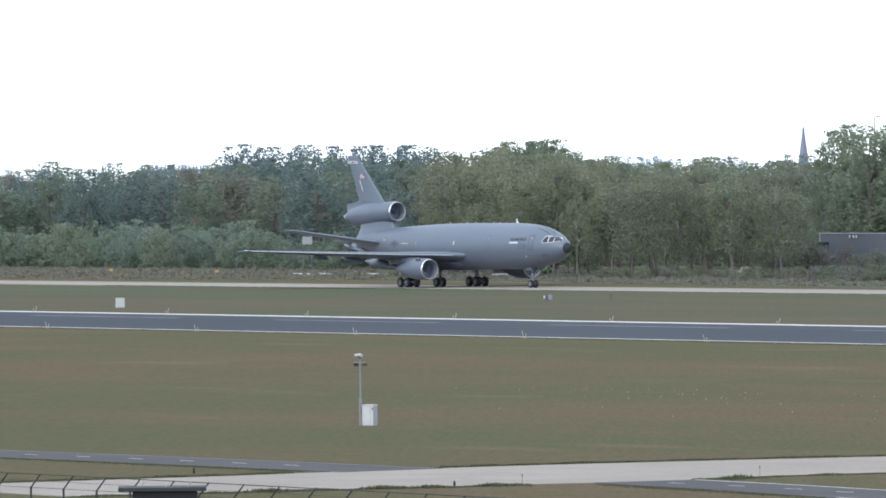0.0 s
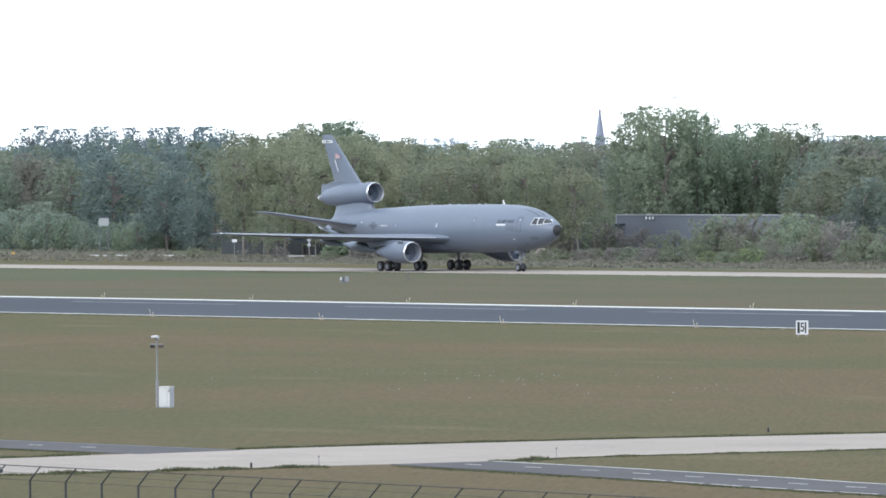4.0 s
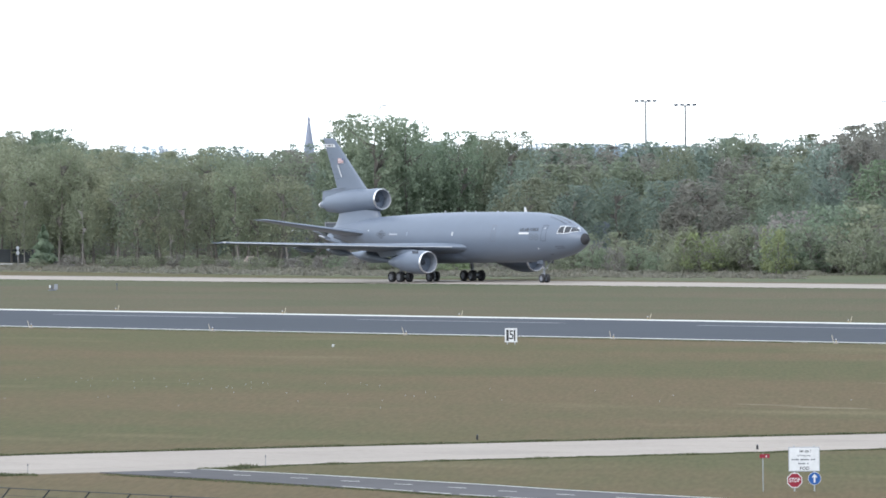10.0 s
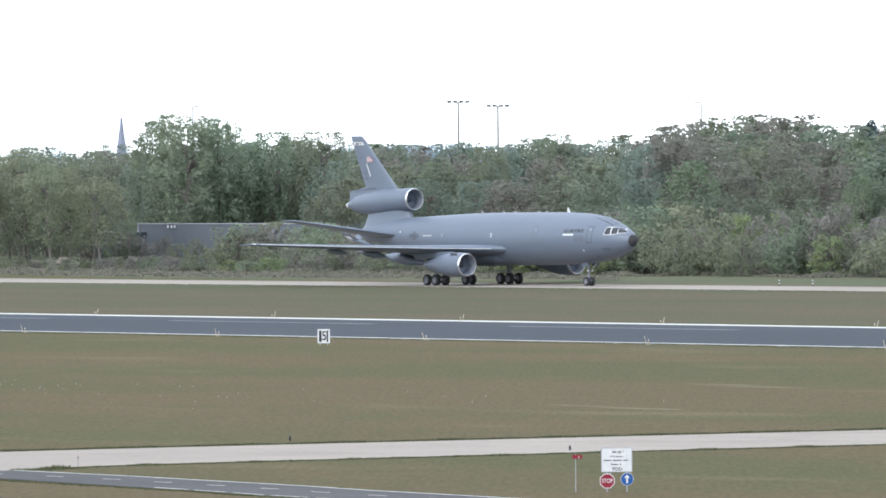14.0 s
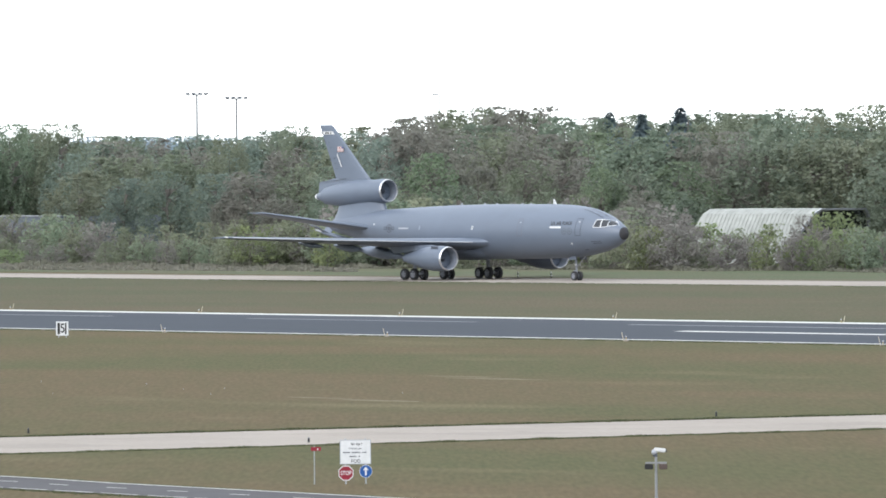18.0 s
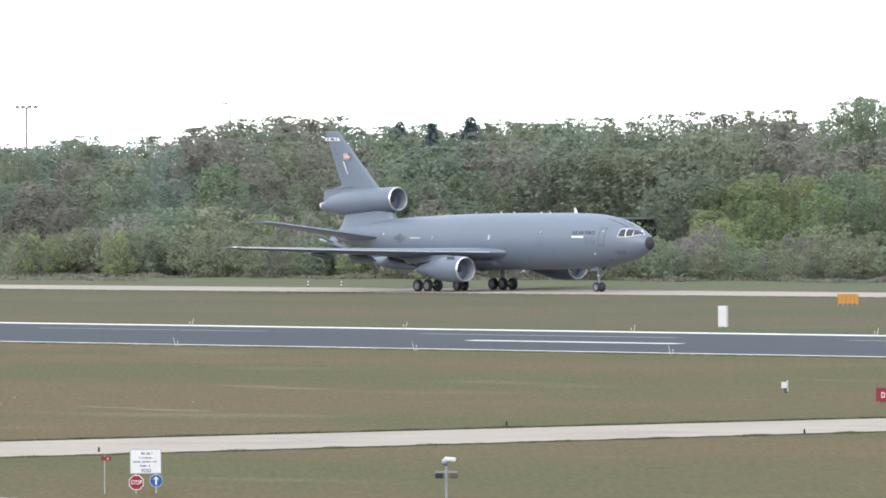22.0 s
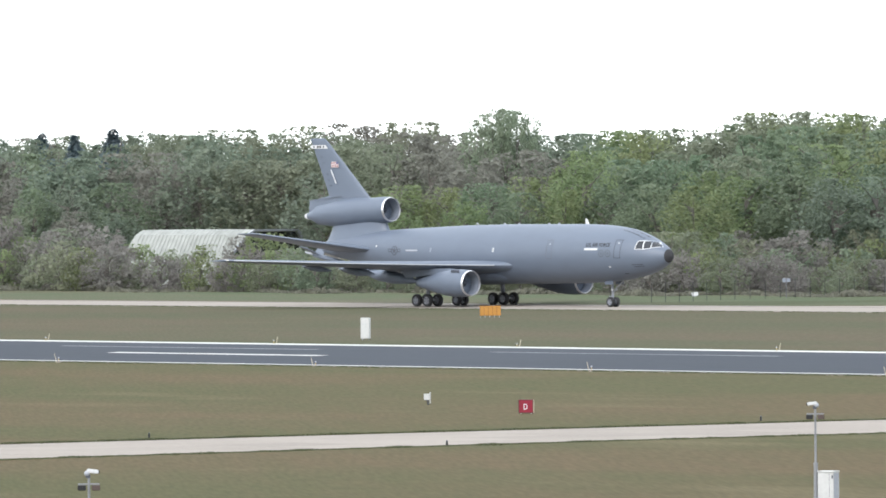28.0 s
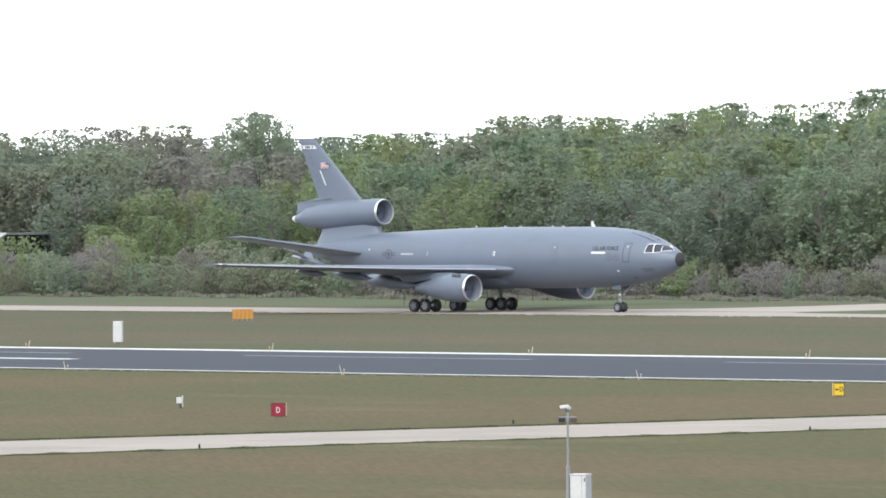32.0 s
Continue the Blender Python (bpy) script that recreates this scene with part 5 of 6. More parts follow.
def shed():
    s = thing("shed", (-1010.0, 688.0, 0), "grey flat-roofed shed among the trees", "building")
    part("wall", box(0, 0, 0, 11, 6, 4.4), ROOF_GREY, s, "grey wall", None)
    part("roof", box(-0.3, -0.3, 4.4, 11.3, 6.3, 4.6), GREY_DARK, s, "flat grey roof", None)
    # black panel on the closed wall paints the shade of an opening
    part("opening", box(5.2, -0.04, 1.2, 7.0, 0.0, 3.4), BLACK, s, "black panel standing for a shaded opening", None)
    part("roof_light", box(2.0, 0.5, 4.6, 3.2, 1.5, 4.85), WHITE, s, "pale roof light", None)
    w = thing("low_wall", (-1082.0, 672.0, 0), "long low dark wall under the trees", "wall")
    for i in range(9):
        part("panel", box(i * 4.0, 0, 0, i * 4.0 + 3.9, 0.25, 2.0), DARK_WALL, w, "", None)
    t = thing("tent", (-972.0, 655.0, 0), "small pinkish canvas shelter beside a dark block", "tent")
    part("canvas", loft([[(x, 0, 0.0), (x, 1.6, 1.5), (x, 3.2, 0.0)] for x in (0, 1.7)]), plain("canvas", (0.26, 0.2, 0.18), 0.9), t, "pinkish canvas", None)
    # a solid dark block next to the canvas
    part("entrance", plate([(1.72, 0.0), (3.2, 0.0), (3.1, 1.25), (2.0, 1.25)], 0.5, 2.7), DARK_WALL, t, "solid dark block beside the canvas", None)


def hangar():
    h = thing("hangar", (-798.3, 672.0, 0), "pale green-white sheet shelter with a dark open end", "hangar")
    sec = [(0, 0), (3.4, 6.3), (4.4, 6.9), (11.6, 6.9), (12.6, 6.3), (16, 0)]
    inn = [(15.6, 0), (12.3, 6.1), (11.5, 6.65), (4.5, 6.65), (3.7, 6.1), (0.4, 0)]
    lean = lambda z: (6.9 - z) * 0.55
    part("shell", loft([[(z * 0.35, y, z) for y, z in sec + inn], [(23.5 - lean(z), y, z) for y, z in sec + inn]]), ROOF_PALE, h, "pale sheeting", None)
    part("back_wall", loft([[(x + z * 0.35, y, z - 0.02) for y, z in sec] for x in (-0.2, -0.01)]), ROOF_PALE, h, "", None)
    part("front_rim", loft([[(x - lean(z), y, z + 0.06) for y, z in sec + inn] for x in (23.5, 23.75)]), GREY_LIGHT, h, "pale rim round the opening", None)
    # dark panel and sleeve give the inside its shade by colour
    part("shade_panel", loft([[(x - lean(z), y, z) for y, z in inn] for x in (21.2, 21.4)]), DARK_WALL, h, "dark panel standing for the shade inside", None)
    lined = [(y + (0.06 if y < 8 else -0.06), z - (0.05 if z > 0 else 0)) for y, z in inn]
    part("shade_sleeve", loft([[(21.42 - lean(z), y, z) for y, z in lined], [(23.4 - lean(z), y, z) for y, z in lined]], True, False), DARK_WALL, h, "dark sleeve standing for the shade inside", None)
    for i in range(26):
        x = 3.0 + i * 0.74
        k = 1.0 if x < 19.5 else (23.4 - x) / 3.9
        z0 = 6.3 * (1 - k)
        y0 = 3.4 * (1 - k)
        part("sheet_rib", loft([[(x + dx, y - 0.02, z + 0.012) for y, z in ((y0 - 0.03, z0), (3.36, 6.3), (4.38, 6.92), (4.4, 6.9), (3.4, 6.28), (y0, z0))] for dx in (0, 0.07)]), ROOF_PALE, h, "", None)
    for y in (5.2, 8.0, 10.8):
        part("beam", box(21.5, y - 0.12, 6.2, 23.4, y + 0.12, 6.6), DARK_WALL, h, "", None)


def height_at(u, v, d):
    """Height of what is seen at the place u along the view and v down it, at the distance d."""
    return EYE + (325.9 - 0.00876 * (u - 784) - v) * d / math.cos(radians(bearing(u))) / 14631


def masts():
    for u, v, d in ((2018, 198, 1250), (2088, 205, 1250)):
        x, y = along(bearing(u), d)
        z = height_at(u, v, d)
        m = thing("floodlight_mast", (x, y, 0), "tall thin floodlight mast behind the wood", "floodlight", "floodlight masts", -bearing(u))
        part("pole", rod((0, 0, 0), (0, 0, z), 0.32, 0.2, 12), MAST_GREY, m, "grey steel pole")
        part("crossbar", box(-2.7, -0.12, z - 0.35, 2.7, 0.12, z - 0.15), MAST_GREY, m, "", None)
        for k in (-2.3, -0.8, 0.8, 2.3):
            part("lamp", box(k - 0.55, -0.4, z - 0.1, k + 0.55, 0.4, z + 0.35, 0.06), GREY_DARK, m, "floodlight head")
    for u, v, d, side in ((1548, 206, 900, 1), (2448, 198, 900, -1)):
        x, y = along(bearing(u), d)
        z = height_at(u, v, d)
        m = thing("street_lamp", (x, y, 0), "tall lamp post with a curved arm above the trees", "lamp post", "lamp posts", -bearing(u))
        part("pole", rod((0, 0, 0), (0, 0, z - 0.3), 0.17, 0.1, 10), MAST_GREY, m, "grey pole")
        part("arm", rod((0, 0, z - 0.3), (0.45 * side, 0, z), 0.09, 0.08, 8), MAST_GREY, m)
        part("lamp", box(min(0.4 * side, 1.3 * side), -0.2, z - 0.12, max(0.4 * side, 1.3 * side), 0.2, z + 0.08, 0.05), GREY_DARK, m, "lamp head")
    x, y = along(bearing(1938), 1400)
    m = thing("radio_mast", (x, y, 0), "thin radio mast far behind the wood", "mast")
    part("pole", rod((0, 0, 0), (0, 0, height_at(1938, 224, 1400)), 0.14, 0.06, 8), MAST_GREY, m)
    d = 2100
    x, y = along(bearing(1422), d)
    zt, zb = height_at(1422, 213, d), height_at(1422, 282, d)
    c = thing("church_spire", (x, y, 0), "slender grey slate church spire far away", "church", "", -bearing(1422))
    part("tower", box(-2.2, -2.2, 0, 2.2, 2.2, zb - 1.0), HAZED_SLATE, c, "church tower", None)
    part("spire", rod((0, 0, zb - 1.0), (0, 0, zt - 3.2), 2.3, 0.28, 8), HAZED_SLATE, c, "slate spire", None)
    part("lantern", rod((0, 0, zt - 4.8), (0, 0, zt - 3.9), 0.62, 0.62, 8), HAZED_SLATE, c, "", None)
    part("finial", rod((0, 0, zt - 3.4), (0, 0, zt), 0.16, 0.05, 6), HAZED_SLATE, c, "", None)
    x, y = along(bearing(543), 684)
    w = thing("white_cabin", (x, y, 0), "small white cabin raised above the bushes", "cabin", "", -bearing(543))
    part("body", box(-0.8, -0.8, 4.1, 0.8, 0.8, 5.42, 0.03), plain("pale_panel_paint", (0.3, 0.31, 0.32)), w, "white panels")
    part("roof", box(-0.9, -0.9, 5.42, 0.9, 0.9, 5.56), GREY_DARK, w, "", None)
    for a_ in (-0.7, 0.7):
        for b_ in (-0.65, 0.65):
            part("leg", box(a_ - 0.06, b_ - 0.06, 0, a_ + 0.06, b_ + 0.06, 4.1), MAST_GREY, w, "", None)


# ---------------------------------------------------------------- things on the grass
def facing(x, y):
    return math.degrees(math.atan2(-x, y))


def edge_lights():
    li = thing("edge_light", (-639.1, 389.4, 0), "small runway edge light with a marker stick on the grass", "runway light", "runway edge lights", 50)
    part("base", rod((0.12, 0, 0), (0.12, 0, 0.08), 0.16, 0.14, 12), CONCRETE, li, "", None)
    part("stem", rod((0.12, 0, 0.08), (0.12, 0, 0.3), 0.03, 0.03, 8), plain("dull_yellow", (0.34, 0.26, 0.13)), li, "yellow stem")
    part("lamp", rod((0.12, 0, 0.32), (0.12, 0, 0.4), 0.06, 0.04, 12), GREY_LIGHT, li, "pale lamp glass")
    part("marker_stick", rod((-0.05, 0, 0.0), (-0.2, 0, 0.66), 0.022, 0.022, 6), plain("stick_paint", (0.42, 0.37, 0.28)), li, "pale marker stick")
    for k in range(-7, 16):
        if k:
            copy_thing(li, pose(-639.1 + 28.49 * k, 389.4, 0, 0, 0, 50 + (k * 37) % 11))
    lf = copy_thing(li, pose(-672.2, 438.7, 0, 0, 0, 230))
    for k in range(-9, 17):
        if k:
            copy_thing(lf, pose(-672.2 + 28.7 * k, 438.7, 0, 0, 0, 228 + (k * 29) % 9))


LAMP_BROWN = plain("lamp_brown", (0.075, 0.055, 0.05))


def camera_mast(x, y, h, cabinet, side=1.0):
    m = thing("camera_mast", (x, y, 0), "thin steel mast with a white surveillance camera and two dark lamps", "mast", "camera masts", facing(x, y))
    foot = 0.36 * h
    part("foot", rod((0, 0, 0), (0, 0, foot), 0.085, 0.085, 12), POLE_GREY, m, "thicker lower tube")
    part("hinge", rod((0, 0, foot), (0, 0, foot + 0.06), 0.1, 0.1, 12), POLE_GREY, m)
    part("pole", rod((0, 0, foot + 0.06), (0, 0, h - 0.25), 0.05, 0.042, 12), POLE_GREY, m, "slim upper tube")
    part("crossbar", box(-0.36, -0.03, h - 0.55, 0.36, 0.03, h - 0.50), POLE_GREY, m, "", None)
    for s in (-1, 1):
        part("lamp", box(0.24 * s - 0.14, -0.14, h - 0.74, 0.24 * s + 0.14, 0.02, h - 0.56, 0.02), BLACK if s < 0 else LAMP_BROWN, m, "dark infrared lamp")
    tilt = Matrix.Translation((-0.13 * side, 0, h - 0.1)) @ Matrix.Rotation(radians(-6 * side), 4, 'Y')
    cam_ = part("camera_housing", box(-0.2, -0.085, -0.06, 0.2, 0.085, 0.07, 0.025, tilt), WHITE, m, "white camera housing")
    part("lens", rod(tilt @ Vector((-0.2 * side, 0, 0)), tilt @ Vector((-0.235 * side, 0, 0)), 0.05, 0.05, 12), BLACK, cam_, "", None)
    part("swivel", turned([(-0.09, 0.02), (-0.07, 0.08), (0.0, 0.1), (0.07, 0.08), (0.09, 0.02)], 12, Matrix.Translation((0.06 * side, 0, h - 0.17))), GREY_LIGHT, m, "round swivel head")
    part("bracket", box(-0.1, -0.05, h - 0.32, 0.05, 0.05, h - 0.2), GREY_DARK, m, "", None)
    if cabinet:
        w, d, ch = cabinet
        yaw = radians(facing(x, y))
        px_, py_ = x + math.cos(yaw) * (w / 2 + 0.1), y + math.sin(yaw) * (w / 2 + 0.1)
        c = thing("control_cabinet", (px_, py_, 0), "white steel control cabinet beside the camera mast", "cabinet", "control cabinets", facing(x, y) - 24)
        part("body", box(-w * 0.42, -d / 2, 0.06, w * 0.42, d / 2, ch - 0.06, 0.012), CABINET, c, "white steel body")
        part("lid", box(-w * 0.45, -d * 0.54, ch - 0.06, w * 0.45, d * 0.54, ch, 0.015), CABINET, c, "overhanging lid")
        part("plinth", box(-w * 0.4, -d * 0.46, 0, w * 0.4, d * 0.46, 0.06), GREY_LIGHT, c, "", None)
        part("door_gap", box(w * 0.2, -d / 2 - 0.003, 0.12, w * 0.2 + 0.012, -d / 2, ch - 0.1), GREY_DARK, c, "", None)
        # grey panel paints the shade on the cabinet's right side
        part("shaded_side", box(w * 0.42, -d * 0.42, 0.1, w * 0.42 + 0.012, d * 0.42, ch - 0.1, 0.004), GREY_LIGHT, c, "greyer panel for the shaded right side", None)
        part("handle", box(w * 0.34, -d / 2 - 0.03, ch * 0.74, w * 0.4, -d / 2, ch * 0.86), GREY_DARK, c, "dark handle")


def sign_panel(t, w, z0, z1, material, rim=None, depth=0.05):
    p = part("panel", box(-w / 2, -depth / 2, z0, w / 2, depth / 2, z1, 0.008), material, t, "", 35)
    if rim:
        r = 0.03
        for a_ in ((-w / 2, z0, w / 2, z0 + r), (-w / 2, z1 - r, w / 2, z1), (-w / 2, z0 + r, -w / 2 + r, z1 - r), (w / 2 - r, z0 + r, w / 2, z1 - r)):
            part("rim", box(a_[0], -depth / 2 - 0.006, a_[1], a_[2], -depth / 2 - 0.001, a_[3]), rim, p, "", None)
    return p


def signs():
    # distance board with a black 5 between black blocks
    x, y = -518.0, 374.4
    t = thing("distance_sign", (x, y, 0), "white board with a black figure 5 on two short legs", "sign", "", facing(x, y) - 14)
    p = sign_panel(t, 0.95, 0.16, 1.24, WHITE, None, 0.16)
    for a_, b_ in ((-0.36, -0.16), (0.24, 0.36)):
        part("black_block", box(a_, -0.09, 0.26, b_, -0.082, 1.14), BLACK, p, "", None)
    writing("5", 1.0, "figure", BLACK, p, Matrix.Translation((0.05, -0.088, 0.70)), 0.004, 0.8)
    for a_ in (-0.3, 0.3):
        part("leg", rod((a_, 0, 0), (a_, 0, 0.2), 0.035), STEEL, t)
    # red D and yellow arrow D
    x, y = -342.0, 318.9
    t = thing("taxiway_sign", (x, y, 0), "red taxiway sign with a white letter D", "sign", "", facing(x, y) - 10)
    p = sign_panel(t, 0.84, 0.06, 0.82, RED, BLACK, 0.22)
    writing("D", 0.46, "letter", WHITE, p, Matrix.Translation((-0.02, -0.12, 0.40)), 0.004, 0.72)
    part("side_panel", box(0.421, -0.1, 0.08, 0.44, 0.1, 0.8), plain("side_cream", (0.45, 0.38, 0.28)), t, "pale side", None)
    for a_ in (-0.3, 0.3):
        part("leg", rod((a_, 0, 0), (a_, 0, 0.1), 0.03), STEEL, t)
    x, y = -342.4, 365.6
    t = thing("taxiway_sign", (x, y, 0), "yellow taxiway sign with a black arrow and letter D", "sign", "", facing(x, y) + 16)
    p = sign_panel(t, 0.66, 0.06, 0.82, YELLOW, BLACK, 0.24)
    writing("D", 0.42, "letter", BLACK, p, Matrix.Translation((0.15, -0.13, 0.44)), 0.004, 0.8)
    part("arrow", plate([(-0.24, 0.44), (-0.14, 0.53), (-0.14, 0.47), (0.0, 0.47), (0.0, 0.41), (-0.14, 0.41), (-0.14, 0.35)], -0.128, -0.122), BLACK, p, "", None)
    part("side_panel", box(-0.36, -0.11, 0.08, -0.331, 0.11, 0.8), SIDE_ORANGE, t, "", None)
    for a_ in (-0.25, 0.25):
        part("leg", rod((a_, 0, 0), (a_, 0, 0.1), 0.03), STEEL, t)
    # the group at the road: warning board, stop, arrow, small red marker
    x, y = -272.9, 212.3
    f_ = facing(x, y)
    t = thing("warning_board", (x, y, 0), "white warning board with dark writing on two posts", "sign", "", f_)
    for a_ in (-0.42, 0.42):
        part("post", rod((a_, 0.06, 0), (a_, 0.06, 1.92), 0.022), STEEL, t)
    p = sign_panel(t, 1.30, 0.83, 1.85, WHITE, GREY_LIGHT, 0.03)
    writing("let op !", 0.165, "line_of_text", BLACK, p, Matrix.Translation((0.05, -0.02, 1.68)), 0.003)
    writing("FOD", 0.2, "line_of_text", BLACK, p, Matrix.Translation((0.02, -0.02, 0.95)), 0.003) 
    writing("U kruist een", 0.11, "line_of_text", GREY_DARK, p, Matrix.Translation((0, -0.02, 1.49)), 0.003)
    for z, ww in ((1.32, 0.52), (1.15, 0.24)):
        bm = bmesh.new()
        n = int(ww * 2 / 0.062)
        for i in range(n):
            if i % 7 != 5:
                add_box(bm, -ww + i * 0.062, -0.022, z - 0.026, -ww + i * 0.062 + 0.048, -0.017, z + 0.022 + 0.014 * (i % 3 == 0))
        part("line_of_writing", bm, GREY_DARK, p, "", None)
    ox, oy = math.cos(radians(f_)), math.sin(radians(f_))
    s = thing("stop_sign", (x - 0.40 * ox, y - 0.40 * oy, 0), "red octagonal stop sign with a white border", "sign", "", f_)
    o8 = lambda r: [(r * math.cos(math.pi / 8 + i * math.pi / 4), 0.46 + r * math.sin(math.pi / 8 + i * math.pi / 4)) for i in range(8)]
    p = part("panel", plate(o8(0.335), -0.05, -0.02), WHITE, s, "white border", None)
    part("face", plate(o8(0.30), -0.056, -0.051), RED, p, "red face", None)
    writing("STOP", 0.25, "word", WHITE, p, Matrix.Translation((0, -0.058, 0.46)), 0.003, 0.76)
    part("post", rod((0, 0, 0), (0, 0, 0.8), 0.025), STEEL, s)
    s = thing("arrow_sign", (x + 0.43 * ox, y + 0.43 * oy, 0), "round blue sign with a white upward arrow", "sign", "", f_)
    circ = lambda r: [(r * math.cos(i * math.pi / 14), 0.53 + r * math.sin(i * math.pi / 14)) for i in range(28)]
    p = part("panel", plate(circ(0.27), -0.05, -0.02), WHITE, s, "", None)
    part("face", plate(circ(0.255), -0.056, -0.051), BLUE, p, "blue face", None)
    part("arrow", plate([(0, 0.72), (-0.12, 0.58), (-0.035, 0.58), (-0.035, 0.36), (0.035, 0.36), (0.035, 0.58), (0.12, 0.58)], -0.062, -0.057), WHITE, p, "", None)
    part("post", rod((0, 0, 0), (0, 0, 0.8), 0.025), STEEL, s)
    s = thing("marker_post", (x - 1.72 * ox, y - 1.72 * oy, 0), "thin post with a small red plate", "sign", "", f_)
    part("post", rod((0, 0, 0), (0, 0, 1.6), 0.02), STEEL, s)
    p = part("plate", box(-0.14, -0.04, 1.40, 0.28, -0.02, 1.56, 0.008), RED, s, "red plate", None)
    part("plate_mark", plate([(0.1, 1.47), (0.16, 1.42), (0.16, 1.52)], -0.046, -0.041), WHITE, p, "", None)
    for px_, py_ in ((-314.2, 241.6), (-314.7, 196.9), (-338.1, 197.0), (-337.1, 241.5), (-328.6, 279.5), (-305.7, 279.6), (-321.4, 317.2), (-298.2, 316.2)):
        s = thing("track_marker", (px_, py_, 0), "short dark marker post at the edge of the concrete track", "post", "track markers")
        part("post", rod((0, 0, 0), (0, 0, 0.22), 0.06, 0.05), BLACK, s)
        part("cap", rod((0, 0, 0.22), (0, 0, 0.27), 0.04, 0.025), GREY_DARK, s)


SIDE_ORANGE = plain("side_orange", (0.48, 0.31, 0.1))
RIB_ORANGE = plain("rib_orange", (0.2, 0.1, 0.03))


def boxes():
    for x, y in ((-313.9, 200.0), (-314.9, 213.6)):
        t = thing("track_stick", (x, y, 0), "thin pale stick with a dark top beside the concrete track", "post", "track sticks")
        part("stick", rod((0, 0, 0), (0, 0, 0.4), 0.018, 0.016, 6), POLE_GREY, t)
        part("tip", rod((0, 0, 0.4), (0, 0, 0.5), 0.026, 0.026, 6), GREY_DARK, t, "dark top")
    x, y = -802.9, 458.5
    t = thing("marker_board", (x, y, 0), "plain white square board standing on the grass", "board", "", facing(x, y) + 12)
    part("panel", box(-0.48, -0.22, 0.1, 0.48, 0.22, 1.18, 0.02), CABINET, t, "white face")
    for a_ in (-0.4, 0.4):
        part("leg", rod((a_, 0, 0), (a_, 0, 0.12), 0.04), STEEL, t)
    x, y = -506.5, 454.3
    t = thing("white_cabinet", (x, y, 0), "tall narrow white cabinet on short legs", "cabinet", "", facing(x, y) - 12)
    part("body", box(-0.36, -0.3, 0.14, 0.36, 0.3, 1.85, 0.015), CABINET, t, "white body")
    part("joint", box(-0.36, -0.304, 1.32, 0.36, -0.3, 1.335), GREY_LIGHT, t, "", None)
    for a_ in (-0.26, 0.26):
        part("leg", rod((a_, 0, 0), (a_, 0, 0.16), 0.035), STEEL, t)
    x, y = -575.3, 531.9
    t = thing("orange_sign", (x, y, 0), "back of a long orange sign of five panels on legs", "sign", "", facing(x, y) + 8)
    for i in range(5):
        part("panel", box(-1.0 + i * 0.4, -0.12, 0.18, -1.0 + i * 0.4 + 0.385, 0.12, 1.05, 0.01), ORANGE, t, "", 35)
        part("rib", box(-1.02 + i * 0.4, -0.15, 0.16, -0.98 + i * 0.4, -0.121, 1.05), RIB_ORANGE, t, "", None)
        part("leg", rod((-0.95 + i * 0.45, 0, 0), (-0.95 + i * 0.45, 0, 0.2), 0.03), STEEL, t)
    part("top_rail", box(-1.02, -0.13, 1.05, 1.02, 0.13, 1.1), ORANGE, t, "", None)
    x, y = -360.6, 328.3
    t = thing("junction_box", (x, y, 0), "small white junction box on a dark stake", "box", "", facing(x, y))
    part("stake", box(-0.02, -0.06, 0, 0.1, 0.06, 0.32, 0, Matrix.Rotation(radians(-8), 4, 'Y')), DARK_WALL, t, "dark stake", None)
    part("box", box(-0.22, -0.12, 0.3, 0.12, 0.12, 0.66, 0.015), CABINET, t, "white box")
    part("cable_tube", rod((0.15, 0, 0.1), (0.15, 0, 0.76), 0.035), CABINET, t)
    x, y = -801.9, 514.6
    t = thing("wind_marker", (x, y, 0), "small dark and white instrument on a dark base in the grass", "instrument", "", facing(x, y))
    part("base", rod((-0.1, 0, 0), (-0.1, 0, 0.14), 0.5, 0.36, 12), GREY_DARK, t, "dark base")
    part("white_drum", rod((-0.36, 0, 0.3), (-0.36, 0, 0.62), 0.09, 0.09, 12), WHITE, t, "white drum")
    part("dark_drum", rod((-0.12, 0, 0.14), (-0.12, 0, 0.66), 0.1, 0.07, 12), GREY_DARK, t, "dark stem")
    part("drum_arm", rod((-0.36, 0, 0.5), (-0.12, 0, 0.4), 0.04, 0.04, 8), GREY_DARK, t)
    part("pale_panel", box(0.1, -0.12, 0.12, 0.55, 0.12, 0.74, 0.02), GEAR_GREY, t, "grey panel")
    t = thing("stake", (-797.5, 520.5, 0), "thin dark stake in the grass", "post")
    part("stake", rod((0, 0, 0), (0, 0, 0.6), 0.05, 0.04), GREY_DARK, t)
    part("cap", rod((0, 0, 0.58), (0, 0, 0.78), 0.1, 0.08), GREY_DARK, t)
    for x, y in ((-726.9, 589.0), (-721.2, 589.2)):
        t = thing("bollard", (x, y, 0), "short black and white banded bollard", "bollard", "banded bollards")
        for i in range(4):
            part("band", rod((0, 0, i * 0.17), (0, 0, i * 0.17 + 0.168), 0.075, 0.075, 12), BLACK if i % 2 == 0 else WHITE, t)
    x, y = -645.5, 627.2
    t = thing("white_board", (x, y, 0), "small white board leaning in the grass", "board", "", facing(x, y))
    part("panel", box(-0.35, -0.02, 0.0, 0.35, 0.02, 0.42, 0, Matrix.Translation((0, 0, 0.12)) @ Matrix.Rotation(radians(-8), 4, 'Y')), WHITE, t, "", None)
    part("stake", rod((0, 0.05, 0), (0, 0.05, 0.5), 0.03), STEEL, t)
